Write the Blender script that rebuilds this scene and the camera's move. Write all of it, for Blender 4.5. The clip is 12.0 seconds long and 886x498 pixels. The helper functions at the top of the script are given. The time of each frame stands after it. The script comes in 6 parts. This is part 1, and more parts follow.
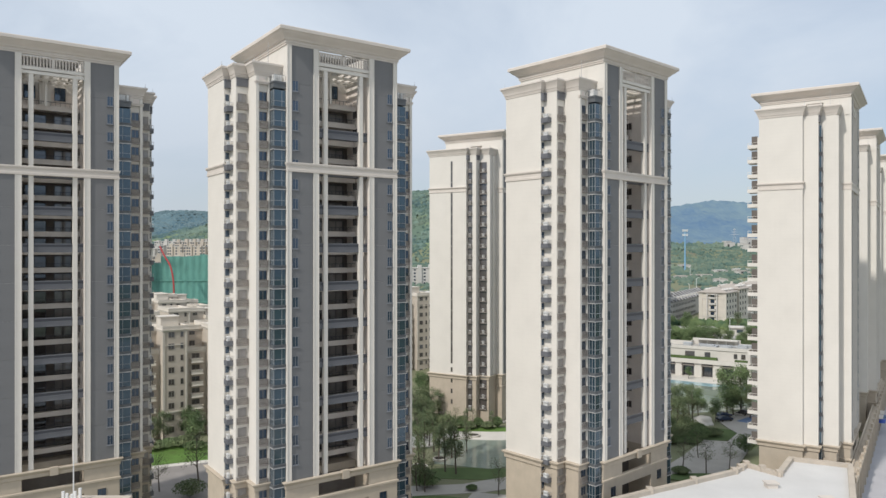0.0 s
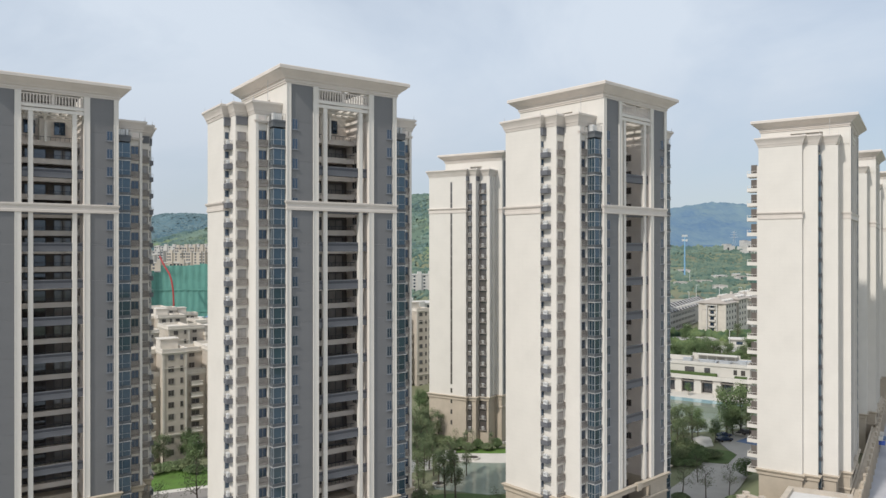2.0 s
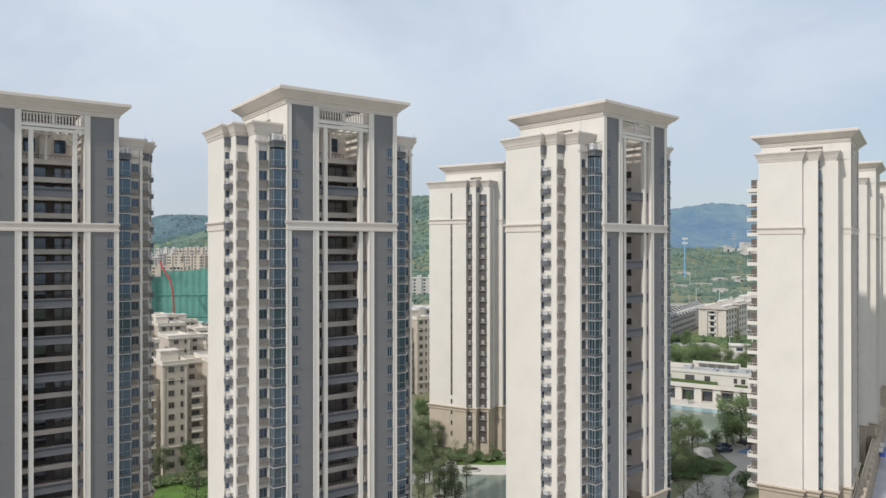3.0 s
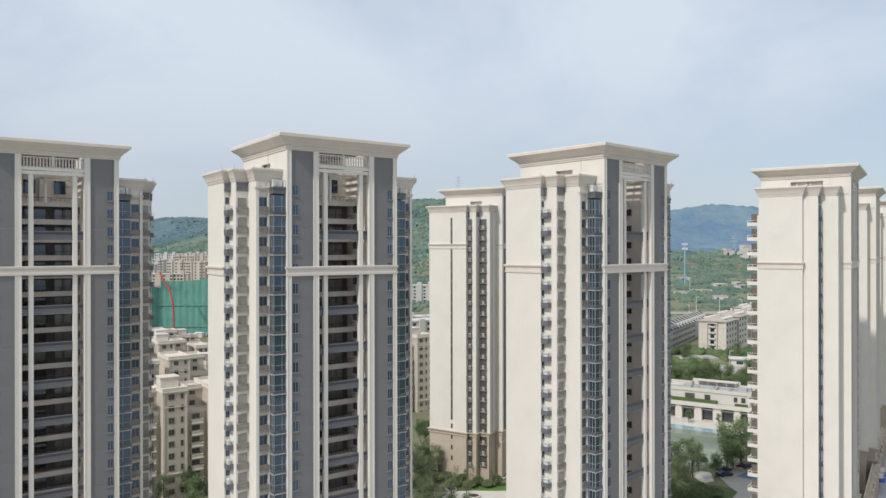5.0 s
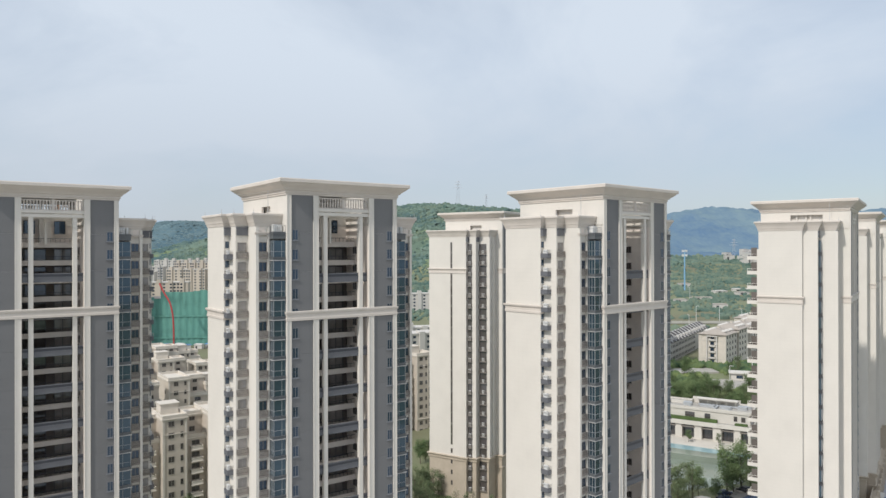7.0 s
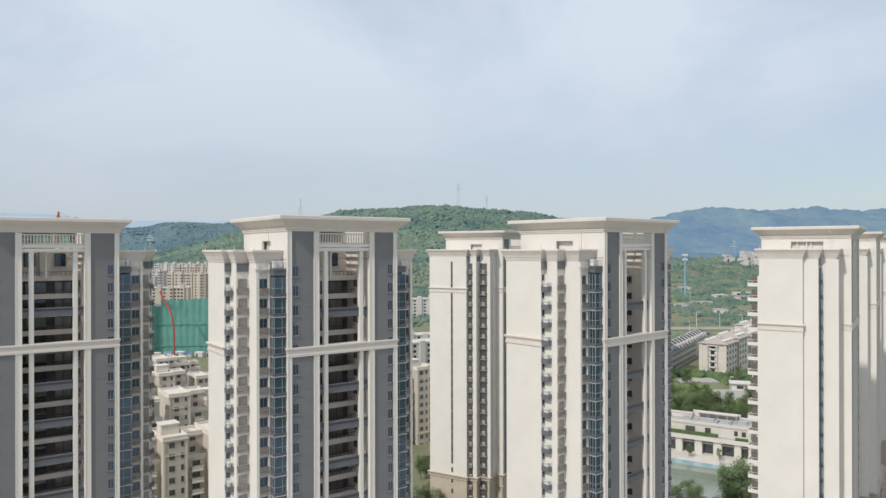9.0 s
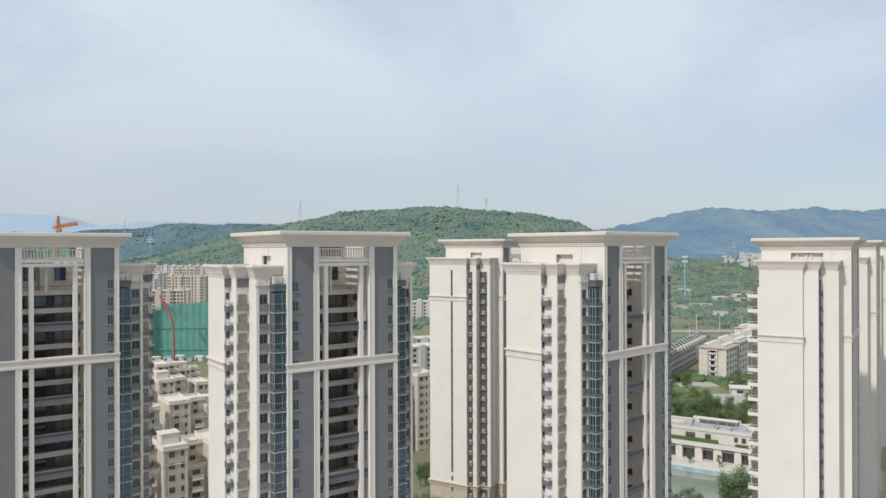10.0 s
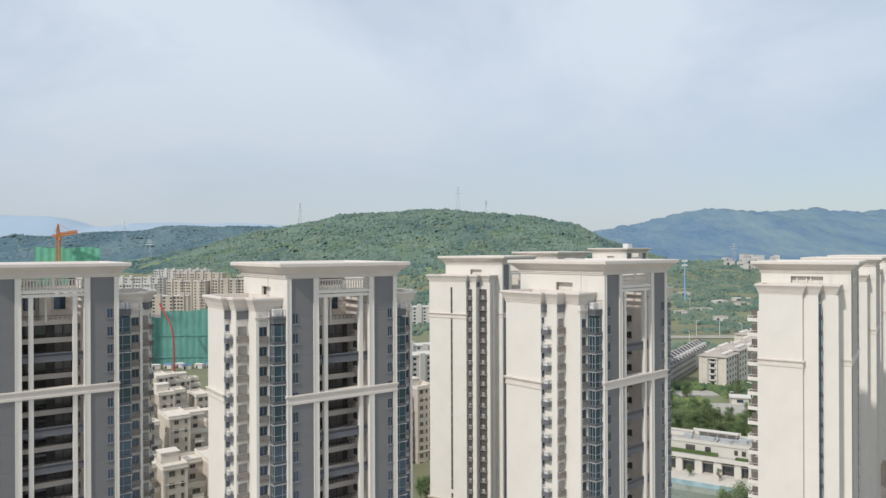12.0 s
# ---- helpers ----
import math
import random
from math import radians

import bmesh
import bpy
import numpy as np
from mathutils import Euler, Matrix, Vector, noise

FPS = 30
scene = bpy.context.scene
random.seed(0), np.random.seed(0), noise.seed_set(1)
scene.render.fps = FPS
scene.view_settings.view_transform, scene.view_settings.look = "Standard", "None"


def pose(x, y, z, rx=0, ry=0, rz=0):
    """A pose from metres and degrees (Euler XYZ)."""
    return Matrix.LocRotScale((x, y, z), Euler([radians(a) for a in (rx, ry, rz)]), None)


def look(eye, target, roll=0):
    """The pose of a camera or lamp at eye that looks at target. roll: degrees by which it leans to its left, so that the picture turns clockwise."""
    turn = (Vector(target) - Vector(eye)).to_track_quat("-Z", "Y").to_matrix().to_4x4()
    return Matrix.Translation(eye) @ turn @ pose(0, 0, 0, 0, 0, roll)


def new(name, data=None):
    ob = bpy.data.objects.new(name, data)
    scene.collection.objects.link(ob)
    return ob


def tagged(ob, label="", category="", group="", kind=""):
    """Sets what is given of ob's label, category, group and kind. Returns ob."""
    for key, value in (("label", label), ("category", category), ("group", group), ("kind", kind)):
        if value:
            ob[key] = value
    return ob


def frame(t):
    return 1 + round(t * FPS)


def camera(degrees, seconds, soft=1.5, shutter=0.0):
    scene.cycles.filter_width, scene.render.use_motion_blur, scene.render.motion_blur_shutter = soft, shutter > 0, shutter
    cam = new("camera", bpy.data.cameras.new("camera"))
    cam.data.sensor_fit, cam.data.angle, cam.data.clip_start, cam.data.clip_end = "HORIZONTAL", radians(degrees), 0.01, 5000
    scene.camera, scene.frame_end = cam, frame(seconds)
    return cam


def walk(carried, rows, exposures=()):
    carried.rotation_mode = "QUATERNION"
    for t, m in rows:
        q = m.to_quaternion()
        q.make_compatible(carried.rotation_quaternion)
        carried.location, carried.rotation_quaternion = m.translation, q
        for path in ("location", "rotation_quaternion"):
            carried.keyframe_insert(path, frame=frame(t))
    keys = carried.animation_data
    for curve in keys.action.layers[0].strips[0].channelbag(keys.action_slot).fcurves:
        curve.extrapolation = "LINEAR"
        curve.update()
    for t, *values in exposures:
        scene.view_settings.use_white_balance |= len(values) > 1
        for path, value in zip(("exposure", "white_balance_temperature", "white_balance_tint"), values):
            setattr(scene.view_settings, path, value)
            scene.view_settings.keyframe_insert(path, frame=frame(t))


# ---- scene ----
cam = camera(63.8, 12.0)
METRES, EYE, TILT, LEAN, TURN = 34.8, 48.3, 0.0, 0.0, 0.0
ROWS = [
    (0.0, 0.0, 0.0, 0.0, 0.0, 0.0, -0.0),
    (0.5, 0.0007, -0.0002, 0.0398, -0.01, -0.02, 0.01),
    (1.0, 0.001, -0.0002, 0.0822, -0.01, 0.01, 0.02),
    (1.5, 0.001, -0.0007, 0.1218, -0.01, 0.01, 0.02),
    (2.0, 0.0006, -0.001, 0.1626, -0.02, 0.03, 0.03),
    (2.5, 0.0002, -0.0014, 0.2053, -0.02, 0.04, 0.03),
    (3.0, -0.0003, -0.0017, 0.2478, -0.02, 0.05, 0.05),
    (5.0, -0.0008, -0.001, 0.4479, -0.02, 0.01, 0.09),
    (5.5, -0.0004, -0.0011, 0.4974, -0.03, 0.03, 0.09),
    (6.0, -0.0003, -0.0012, 0.5465, -0.03, 0.05, 0.1),
    (6.5, -0.0003, -0.0015, 0.5951, -0.03, 0.07, 0.1),
    (7.0, -0.0004, -0.0018, 0.6359, -0.03, 0.09, 0.11),
    (9.0, -0.0011, -0.0012, 0.7959, -0.01, 0.02, 0.14),
    (9.5, -0.0013, -0.0011, 0.8302, -0.02, 0.03, 0.16),
    (10.0, -0.0015, -0.0009, 0.8617, -0.02, 0.03, 0.18),
    (10.5, -0.0013, -0.0003, 0.8926, -0.02, 0.03, 0.2),
    (11.0, -0.0009, -0.0001, 0.9282, -0.02, 0.02, 0.22),
    (11.5, -0.0008, 0.0, 0.9659, -0.02, 0.02, 0.23),
    (12.0, -0.0003, -0.0002, 1.0, -0.03, 0.02, 0.24),
]
walk(cam, [(t, pose(0, 0, EYE, TILT, LEAN, TURN) @ pose(METRES * x, METRES * y, METRES * z, 90 + pitch, roll, yaw)) for t, x, y, z, yaw, pitch, roll in ROWS])

# ---- daylight: hazy sun behind the viewer to the left, thin bright cloud ----
SUN_AZ, SUN_EL = (-0.66, -0.751), 43.0
world = bpy.data.worlds.new("hazy_sky")
scene.world = world
world.use_nodes = True
wn, wl = world.node_tree.nodes, world.node_tree.links
wn.clear()
sky = wn.new("ShaderNodeTexSky")
sky.sky_type, sky.sun_disc = "NISHITA", False
sky.sun_elevation = radians(SUN_EL)
sky.sun_rotation = math.atan2(SUN_AZ[0], SUN_AZ[1])
sky.air_density, sky.dust_density, sky.ozone_density = 1.0, 0.9, 2.0
coord = wn.new("ShaderNodeTexCoord")
stretch = wn.new("ShaderNodeMapping")
stretch.inputs["Scale"].default_value = (1.1, 1.1, 2.4)
stretch.inputs["Rotation"].default_value = (0.0, radians(14), 0.0)
puff = wn.new("ShaderNodeTexNoise")
puff.inputs["Scale"].default_value, puff.inputs["Detail"].default_value = 1.6, 7.0
puff.inputs["Roughness"].default_value, puff.inputs["Distortion"].default_value = 0.55, 0.4
cover = wn.new("ShaderNodeMapRange")
cover.inputs["From Min"].default_value, cover.inputs["From Max"].default_value = 0.34, 0.62
cover.inputs["To Min"].default_value, cover.inputs["To Max"].default_value = 0.5, 0.95
veil = wn.new("ShaderNodeMix")
veil.data_type = "RGBA"
# the cloud veil greys towards the horizon
rise = wn.new("ShaderNodeSeparateXYZ")
lift = wn.new("ShaderNodeMapRange")
lift.interpolation_type = "SMOOTHSTEP"
lift.inputs["From Min"].default_value, lift.inputs["From Max"].default_value = 0.0, 0.3
tone = wn.new("ShaderNodeMix")
tone.data_type = "RGBA"
tone.inputs["A"].default_value, tone.inputs["B"].default_value = (5.25, 5.85, 6.65, 1), (6.65, 7.4, 8.35, 1)
high = wn.new("ShaderNodeMapRange")
high.inputs["From Min"].default_value, high.inputs["From Max"].default_value = 0.33, 0.75
zenith = wn.new("ShaderNodeMix")
zenith.data_type = "RGBA"
zenith.inputs["B"].default_value = (8.6, 9.1, 9.7, 1)
back = wn.new("ShaderNodeBackground")
back.inputs["Strength"].default_value = 0.095
out = wn.new("ShaderNodeOutputWorld")
wl.new(coord.outputs["Generated"], stretch.inputs["Vector"])
wl.new(stretch.outputs["Vector"], puff.inputs["Vector"])
wl.new(puff.outputs["Fac"], cover.inputs["Value"])
wl.new(cover.outputs["Result"], veil.inputs["Factor"])
wl.new(sky.outputs["Color"], veil.inputs["A"])
wl.new(coord.outputs["Generated"], rise.inputs["Vector"])
wl.new(rise.outputs["Z"], lift.inputs["Value"])
wl.new(lift.outputs["Result"], tone.inputs["Factor"])
wl.new(rise.outputs["Z"], high.inputs["Value"])
wl.new(high.outputs["Result"], zenith.inputs["Factor"])
wl.new(tone.outputs["Result"], zenith.inputs["A"])
wl.new(zenith.outputs["Result"], veil.inputs["B"])
wl.new(veil.outputs["Result"], back.inputs["Color"])
wl.new(back.outputs["Background"], out.inputs["Surface"])

sun = new("sun", bpy.data.lights.new("sun", "SUN"))
sun.data.energy, sun.data.angle, sun.data.color = 2.5, radians(2.5), (1.0, 0.945, 0.87)
flat = math.cos(radians(SUN_EL))
sun.matrix_world = look((0, 0, 0), (-SUN_AZ[0] * flat, -SUN_AZ[1] * flat, -math.sin(radians(SUN_EL))))
scene.view_settings.exposure = 0.14

# ---- materials ----


def surface(name, color, rough=0.85, spread=0.12, scale=0.6, fine=14.0, bump=0.15, metal=0.0, tint=None, each=0.0, streak=0.0, blocks=0.0):
    """A painted or mineral surface: wear at two scales, fine relief, optional vertical streaks, coursed joints and a shift from piece to piece."""
    m = bpy.data.materials.new(name)
    m.use_nodes = True
    n, l = m.node_tree.nodes, m.node_tree.links
    p = n["Principled BSDF"]
    p.inputs["Roughness"].default_value, p.inputs["Metallic"].default_value = rough, metal
    c = n.new("ShaderNodeTexCoord")
    big, small = n.new("ShaderNodeTexNoise"), n.new("ShaderNodeTexNoise")
    big.inputs["Scale"].default_value, big.inputs["Detail"].default_value = scale, 5.0
    small.inputs["Scale"].default_value, small.inputs["Detail"].default_value = fine, 3.0
    for t in (big, small):
        l.new(c.outputs["Object"], t.inputs["Vector"])
    dark = tuple(v * (1 - spread) for v in (tint or color))
    light = tuple(min(1, v * (1 + spread * 0.6)) for v in color)
    mixed = n.new("ShaderNodeMix")
    mixed.data_type = "RGBA"
    mixed.inputs["A"].default_value, mixed.inputs["B"].default_value = (*dark, 1), (*light, 1)
    add = n.new("ShaderNodeMath")
    add.operation = "MULTIPLY_ADD"
    add.inputs[1].default_value = 0.35
    l.new(small.outputs["Fac"], add.inputs[0])
    sub = n.new("ShaderNodeMath")
    sub.operation = "MULTIPLY_ADD"
    sub.inputs[1].default_value, sub.inputs[2].default_value = 1.5, -0.45
    l.new(big.outputs["Fac"], sub.inputs[0])
    l.new(sub.outputs[0], add.inputs[2])
    last = add
    if streak:
        mp = n.new("ShaderNodeMapping")
        mp.inputs["Scale"].default_value = (1.6, 1.6, 0.06)
        run = n.new("ShaderNodeTexNoise")
        run.inputs["Scale"].default_value, run.inputs["Detail"].default_value = 1.0, 4.0
        l.new(c.outputs["Object"], mp.inputs["Vector"])
        l.new(mp.outputs["Vector"], run.inputs["Vector"])
        st = n.new("ShaderNodeMath")
        st.operation = "MULTIPLY_ADD"
        st.inputs[1].default_value = streak
        l.new(run.outputs["Fac"], st.inputs[0])
        l.new(last.outputs[0], st.inputs[2])
        last = st
    if each:
        info = n.new("ShaderNodeObjectInfo")
        e = n.new("ShaderNodeMath")
        e.operation = "MULTIPLY_ADD"
        e.inputs[1].default_value = each
        l.new(info.outputs["Random"], e.inputs[0])
        l.new(last.outputs[0], e.inputs[2])
        last = e
    if blocks:
        split, join, along = n.new("ShaderNodeSeparateXYZ"), n.new("ShaderNodeCombineXYZ"), n.new("ShaderNodeMath")
        l.new(c.outputs["Object"], split.inputs["Vector"])
        l.new(split.outputs["X"], along.inputs[0])
        l.new(split.outputs["Y"], along.inputs[1])
        l.new(along.outputs[0], join.inputs["X"])
        l.new(split.outputs["Z"], join.inputs["Y"])
        course = n.new("ShaderNodeTexBrick")
        course.inputs["Scale"].default_value, course.inputs["Mortar Size"].default_value = 1.0, 0.03
        course.inputs["Brick Width"].default_value, course.inputs["Row Height"].default_value = 1.8, 0.74
        course.inputs["Color1"].default_value, course.inputs["Color2"].default_value = (0.5, 0.5, 0.5, 1), (0.62, 0.62, 0.62, 1)
        course.inputs["Mortar"].default_value = (0.0, 0.0, 0.0, 1)
        l.new(join.outputs["Vector"], course.inputs["Vector"])
        bl = n.new("ShaderNodeMath")
        bl.operation = "MULTIPLY_ADD"
        bl.inputs[1].default_value = blocks
        l.new(course.outputs["Color"], bl.inputs[0])
        l.new(last.outputs[0], bl.inputs[2])
        last = bl
    l.new(last.outputs[0], mixed.inputs["Factor"])
    l.new(mixed.outputs["Result"], p.inputs["Base Color"])
    if bump:
        b = n.new("ShaderNodeBump")
        b.inputs["Strength"].default_value, b.inputs["Distance"].default_value = bump, 0.02
        l.new(small.outputs["Fac"], b.inputs["Height"])
        l.new(b.outputs["Normal"], p.inputs["Normal"])
    return m


CREAM = surface("cream_render", (0.663, 0.632, 0.583), 0.85, 0.07, 0.25, 9.0, 0.1, streak=0.25, blocks=0.45)
CREAM_TRIM = surface("cream_trim", (0.61, 0.56, 0.51), 0.8, 0.09, 0.4, 9.0, 0.1, streak=0.3)
BEIGE_STONE = surface("beige_stone", (0.47, 0.405, 0.325), 0.8, 0.14, 0.5, 7.0, 0.15, streak=0.3)
GREY_PANEL = surface("slate_grey_panel", (0.168, 0.17, 0.175), 0.7, 0.14, 0.2, 6.0, 0.08, streak=0.4)
DARK_METAL = surface("dark_grey_metal", (0.06, 0.062, 0.07), 0.45, 0.2, 1.0, 12.0, 0.05, 0.3)
BROWN_METAL = surface("brown_grey_metal", (0.26, 0.235, 0.215), 0.55, 0.2, 1.0, 12.0, 0.05, 0.1)
PALE_FRAME = surface("pale_metal", (0.46, 0.46, 0.46), 0.5, 0.1, 1.0, 12.0, 0.03)
GREY_FRAME = surface("grey_window_frame", (0.2, 0.21, 0.23), 0.5, 0.1, 1.0, 12.0, 0.03)
BAY_FRAME = surface("bay_frame_metal", (0.31, 0.325, 0.335), 0.45, 0.1, 1.0, 12.0, 0.03)
SPANDREL = surface("bay_spandrel_panel", (0.115, 0.125, 0.135), 0.5, 0.15, 1.0, 12.0, 0.03)
# the shade inside rooms and openings, put into a dark colour
INTERIOR_SHADE = surface("interior_shade", (0.12, 0.105, 0.095), 0.9, 0.4, 0.4, 3.0, 0.0, each=0.5)
RECESS_WALL = surface("beige_recess_wall", (0.76, 0.69, 0.63), 0.85, 0.12, 0.4, 8.0, 0.1)
AC_WHITE = surface("white_enamel", (0.66, 0.665, 0.66), 0.5, 0.12, 1.0, 12.0, 0.03, each=0.3)
STEEL_ROD = surface("galvanised_rod", (0.5, 0.5, 0.5), 0.5, 0.1, 1.0, 12.0, 0.0, 0.3)
ROOF_WHITE = surface("pale_roof_screed", (0.60, 0.595, 0.585), 0.9, 0.14, 0.12, 3.0, 0.1)


def glass(name, dark, rough=0.06, each=0.0):
    m = surface(name, dark, rough, 0.5, 0.35, 1.3, 0.0, each=each)
    p = m.node_tree.nodes["Principled BSDF"]
    p.inputs["IOR"].default_value = 1.95
    # the blue of a reflected sky is put into this tint
    p.inputs["Specular Tint"].default_value = (0.66, 0.82, 1.0, 1)
    return m


GLASS = glass("window_glass", (0.02, 0.036, 0.062), each=0.4)
BAY_GLASS = glass("bay_glass", (0.026, 0.05, 0.068), 0.05, each=0.5)
LOGGIA_GLASS = glass("loggia_glass", (0.075, 0.065, 0.06), each=0.8)
STEP_GLASS = glass("curtained_glass", (0.23, 0.205, 0.185), 0.12, each=0.6)
SLATE_BEAM = surface("slate_grey_beam", (0.135, 0.14, 0.155), 0.6, 0.14, 0.3, 6.0, 0.05)
RAIL_GLASS = surface("smoked_rail_panel", (0.055, 0.058, 0.072), 0.35, 0.2, 0.6, 3.0, 0.0)

# ---- mesh helpers ----


def box(bm, x0, x1, y0, y1, z0, z1):
    v = [bm.verts.new(p) for p in ((x0, y0, z0), (x1, y0, z0), (x1, y1, z0), (x0, y1, z0), (x0, y0, z1), (x1, y0, z1), (x1, y1, z1), (x0, y1, z1))]
    for f in ((3, 2, 1, 0), (4, 5, 6, 7), (0, 1, 5, 4), (1, 2, 6, 5), (2, 3, 7, 6), (3, 0, 4, 7)):
        bm.faces.new([v[i] for i in f])


def boxes(rows):
    bm = bmesh.new()
    for r in rows:
        box(bm, *r)
    return bm


def offset_outline(poly, d):
    """A counter-clockwise outline moved outwards by d, with mitred corners."""
    res = []
    for i, p in enumerate(poly):
        a, b = Vector(poly[i - 1]), Vector(poly[(i + 1) % len(poly)])
        p = Vector(p)
        e, f = (p - a).normalized(), (b - p).normalized()
        n1, n2 = Vector((e.y, -e.x)), Vector((f.y, -f.x))
        res.append(p + (n1 + n2) * (d / (1 + n1.dot(n2))))
    return res


def profile_ring(bm, poly, profile, cap=True, floor=False):
    """A moulding: the outline swept through (outward offset, height) steps, closed on top."""
    rings = [[bm.verts.new((*q, z)) for q in offset_outline(poly, d)] for d, z in profile]
    n = len(poly)
    for lo, hi in zip(rings, rings[1:]):
        for i in range(n):
            bm.faces.new((lo[i], lo[(i + 1) % n], hi[(i + 1) % n], hi[i]))
    if cap:
        bm.faces.new(rings[-1])
    if floor:
        bm.faces.new(rings[0][::-1])


def prism(bm, poly, z0, z1):
    profile_ring(bm, poly, ((0, z0), (0, z1)), True, True)


def rect(x0, x1, y0, y1):
    return [(x0, y0), (x1, y0), (x1, y1), (x0, y1)]


def mesh_of(name, bm, material):
    me = bpy.data.meshes.new(name)
    bm.to_mesh(me)
    bm.free()
    me.materials.append(material)
    return me


def part(name, bm, material, parent, label=""):
    ob = new(name, mesh_of(name, bm, material))
    ob.parent = parent
    return tagged(ob, label)


def thing(name, place, turn, label, category, group="", kind=""):
    ob = new(name)
    ob.matrix_world = pose(*place, 0, 0, turn)
    return tagged(ob, label, category, group, kind)


def solid(name, bm, material, label, category="", group="", kind="", m=None):
    ob = new(name, mesh_of(name, bm, material))
    if m is not None:
        ob.matrix_world = m
    return tagged(ob, label, category, group, kind)


STOCK = {}


def stock(name, material, maker):
    """One shared mesh for alike pieces."""
    if name not in STOCK:
        STOCK[name] = mesh_of(name, maker(), material)
    return STOCK[name]


def piece(name, mesh, parent, place, label="", turn=0.0, scale=None):
    ob = new(name, mesh)
    ob.parent = parent
    ob.location, ob.rotation_euler = place, (0, 0, radians(turn))
    if scale:
        ob.scale = scale
    return tagged(ob, label)

# ---- residential towers ----
FLOOR, FIRST, TOP = 2.95, 15.3, 20
W, DEEP = 19.2, 18.0
LEVELS = [FIRST + FLOOR * k for k in range(TOP)]
LOW = [FIRST - FLOOR * k for k in (4, 3, 2, 1)]


def window_mesh(w, h, bars=1):
    """A frame round an opening of w by h, in the plane y = 0, facing -y."""
    t = 0.07
    rows = [(-w / 2, w / 2, -0.06, 0.04, 0, t), (-w / 2, w / 2, -0.06, 0.04, h - t, h), (-w / 2, -w / 2 + t, -0.06, 0.04, t, h - t), (w / 2 - t, w / 2, -0.06, 0.04, t, h - t)]
    for i in range(bars):
        x = -w / 2 + w * (i + 1) / (bars + 1)
        rows.append((x - t / 2, x + t / 2, -0.05, 0.03, t, h - t))
    return boxes(rows)


def window(parent, kind, w, h, place, turn=0.0, bars=1, frame_mat=None, pane_mat=None):
    fr = piece("window", stock("window_frame_" + kind, frame_mat or DARK_METAL, lambda: window_mesh(w, h, bars)), parent, place, "", turn)
    piece("pane", stock("pane_" + kind, pane_mat or GLASS, lambda: boxes([(-w / 2 + 0.05, w / 2 - 0.05, -0.012, 0.012, 0.05, h - 0.05)])), fr, (0, 0, 0))
    return fr


def balcony_slab_mesh(w, d, h):
    """A shallow balcony tray with a solid low front, standing out to -y."""
    bm = bmesh.new()
    prism(bm, [(-w / 2, -d), (w / 2, -d), (w / 2, 0.02), (-w / 2, 0.02)], 0, 0.3)
    return bm


def railing_mesh(w, d, h):
    rows = [(-w / 2, w / 2, -d, -d + 0.06, h - 0.08, h)]
    n = max(4, int(w / 0.14))
    for i in range(n + 1):
        x = -w / 2 + 0.03 + (w - 0.06) * i / n
        rows.append((x - 0.035, x + 0.035, -d + 0.01, -d + 0.05, 0.3, h - 0.08))
    for s in (-1, 1):
        rows.append((s * w / 2 - 0.03, s * w / 2 + 0.03, -d + 0.06, 0.02, h - 0.08, h))
        for y in (0.2, 0.5, 0.8):
            rows.append((s * w / 2 - 0.03, s * w / 2 + 0.03, -d * y - 0.03, -d * y + 0.03, 0.3, h - 0.08))
    return boxes(rows)


def balcony(tower, kind, w, d, h, place, metal=None):
    metal = metal or BROWN_METAL
    slab = piece("balcony", stock("balcony_" + kind, metal, lambda: balcony_slab_mesh(w, d, h)), tower, place)
    tagged(piece("railing", stock("railing_" + kind, metal, lambda: railing_mesh(w, d, h)), slab, (0, 0, 0)), kind="stuff")


def ac_mesh():
    bm = boxes([(-0.5, 0.5, -0.18, 0.18, 0.05, 1.1), (-0.36, -0.28, -0.14, 0.14, 0, 0.05), (0.28, 0.36, -0.14, 0.14, 0, 0.05)])
    for z in (0.33, 0.82):
        g = bmesh.ops.create_cone(bm, cap_ends=True, segments=12, radius1=0.22, radius2=0.19, depth=0.04)
        bmesh.ops.transform(bm, matrix=pose(-0.12, -0.195, z, 90), verts=g["verts"])
    return bm


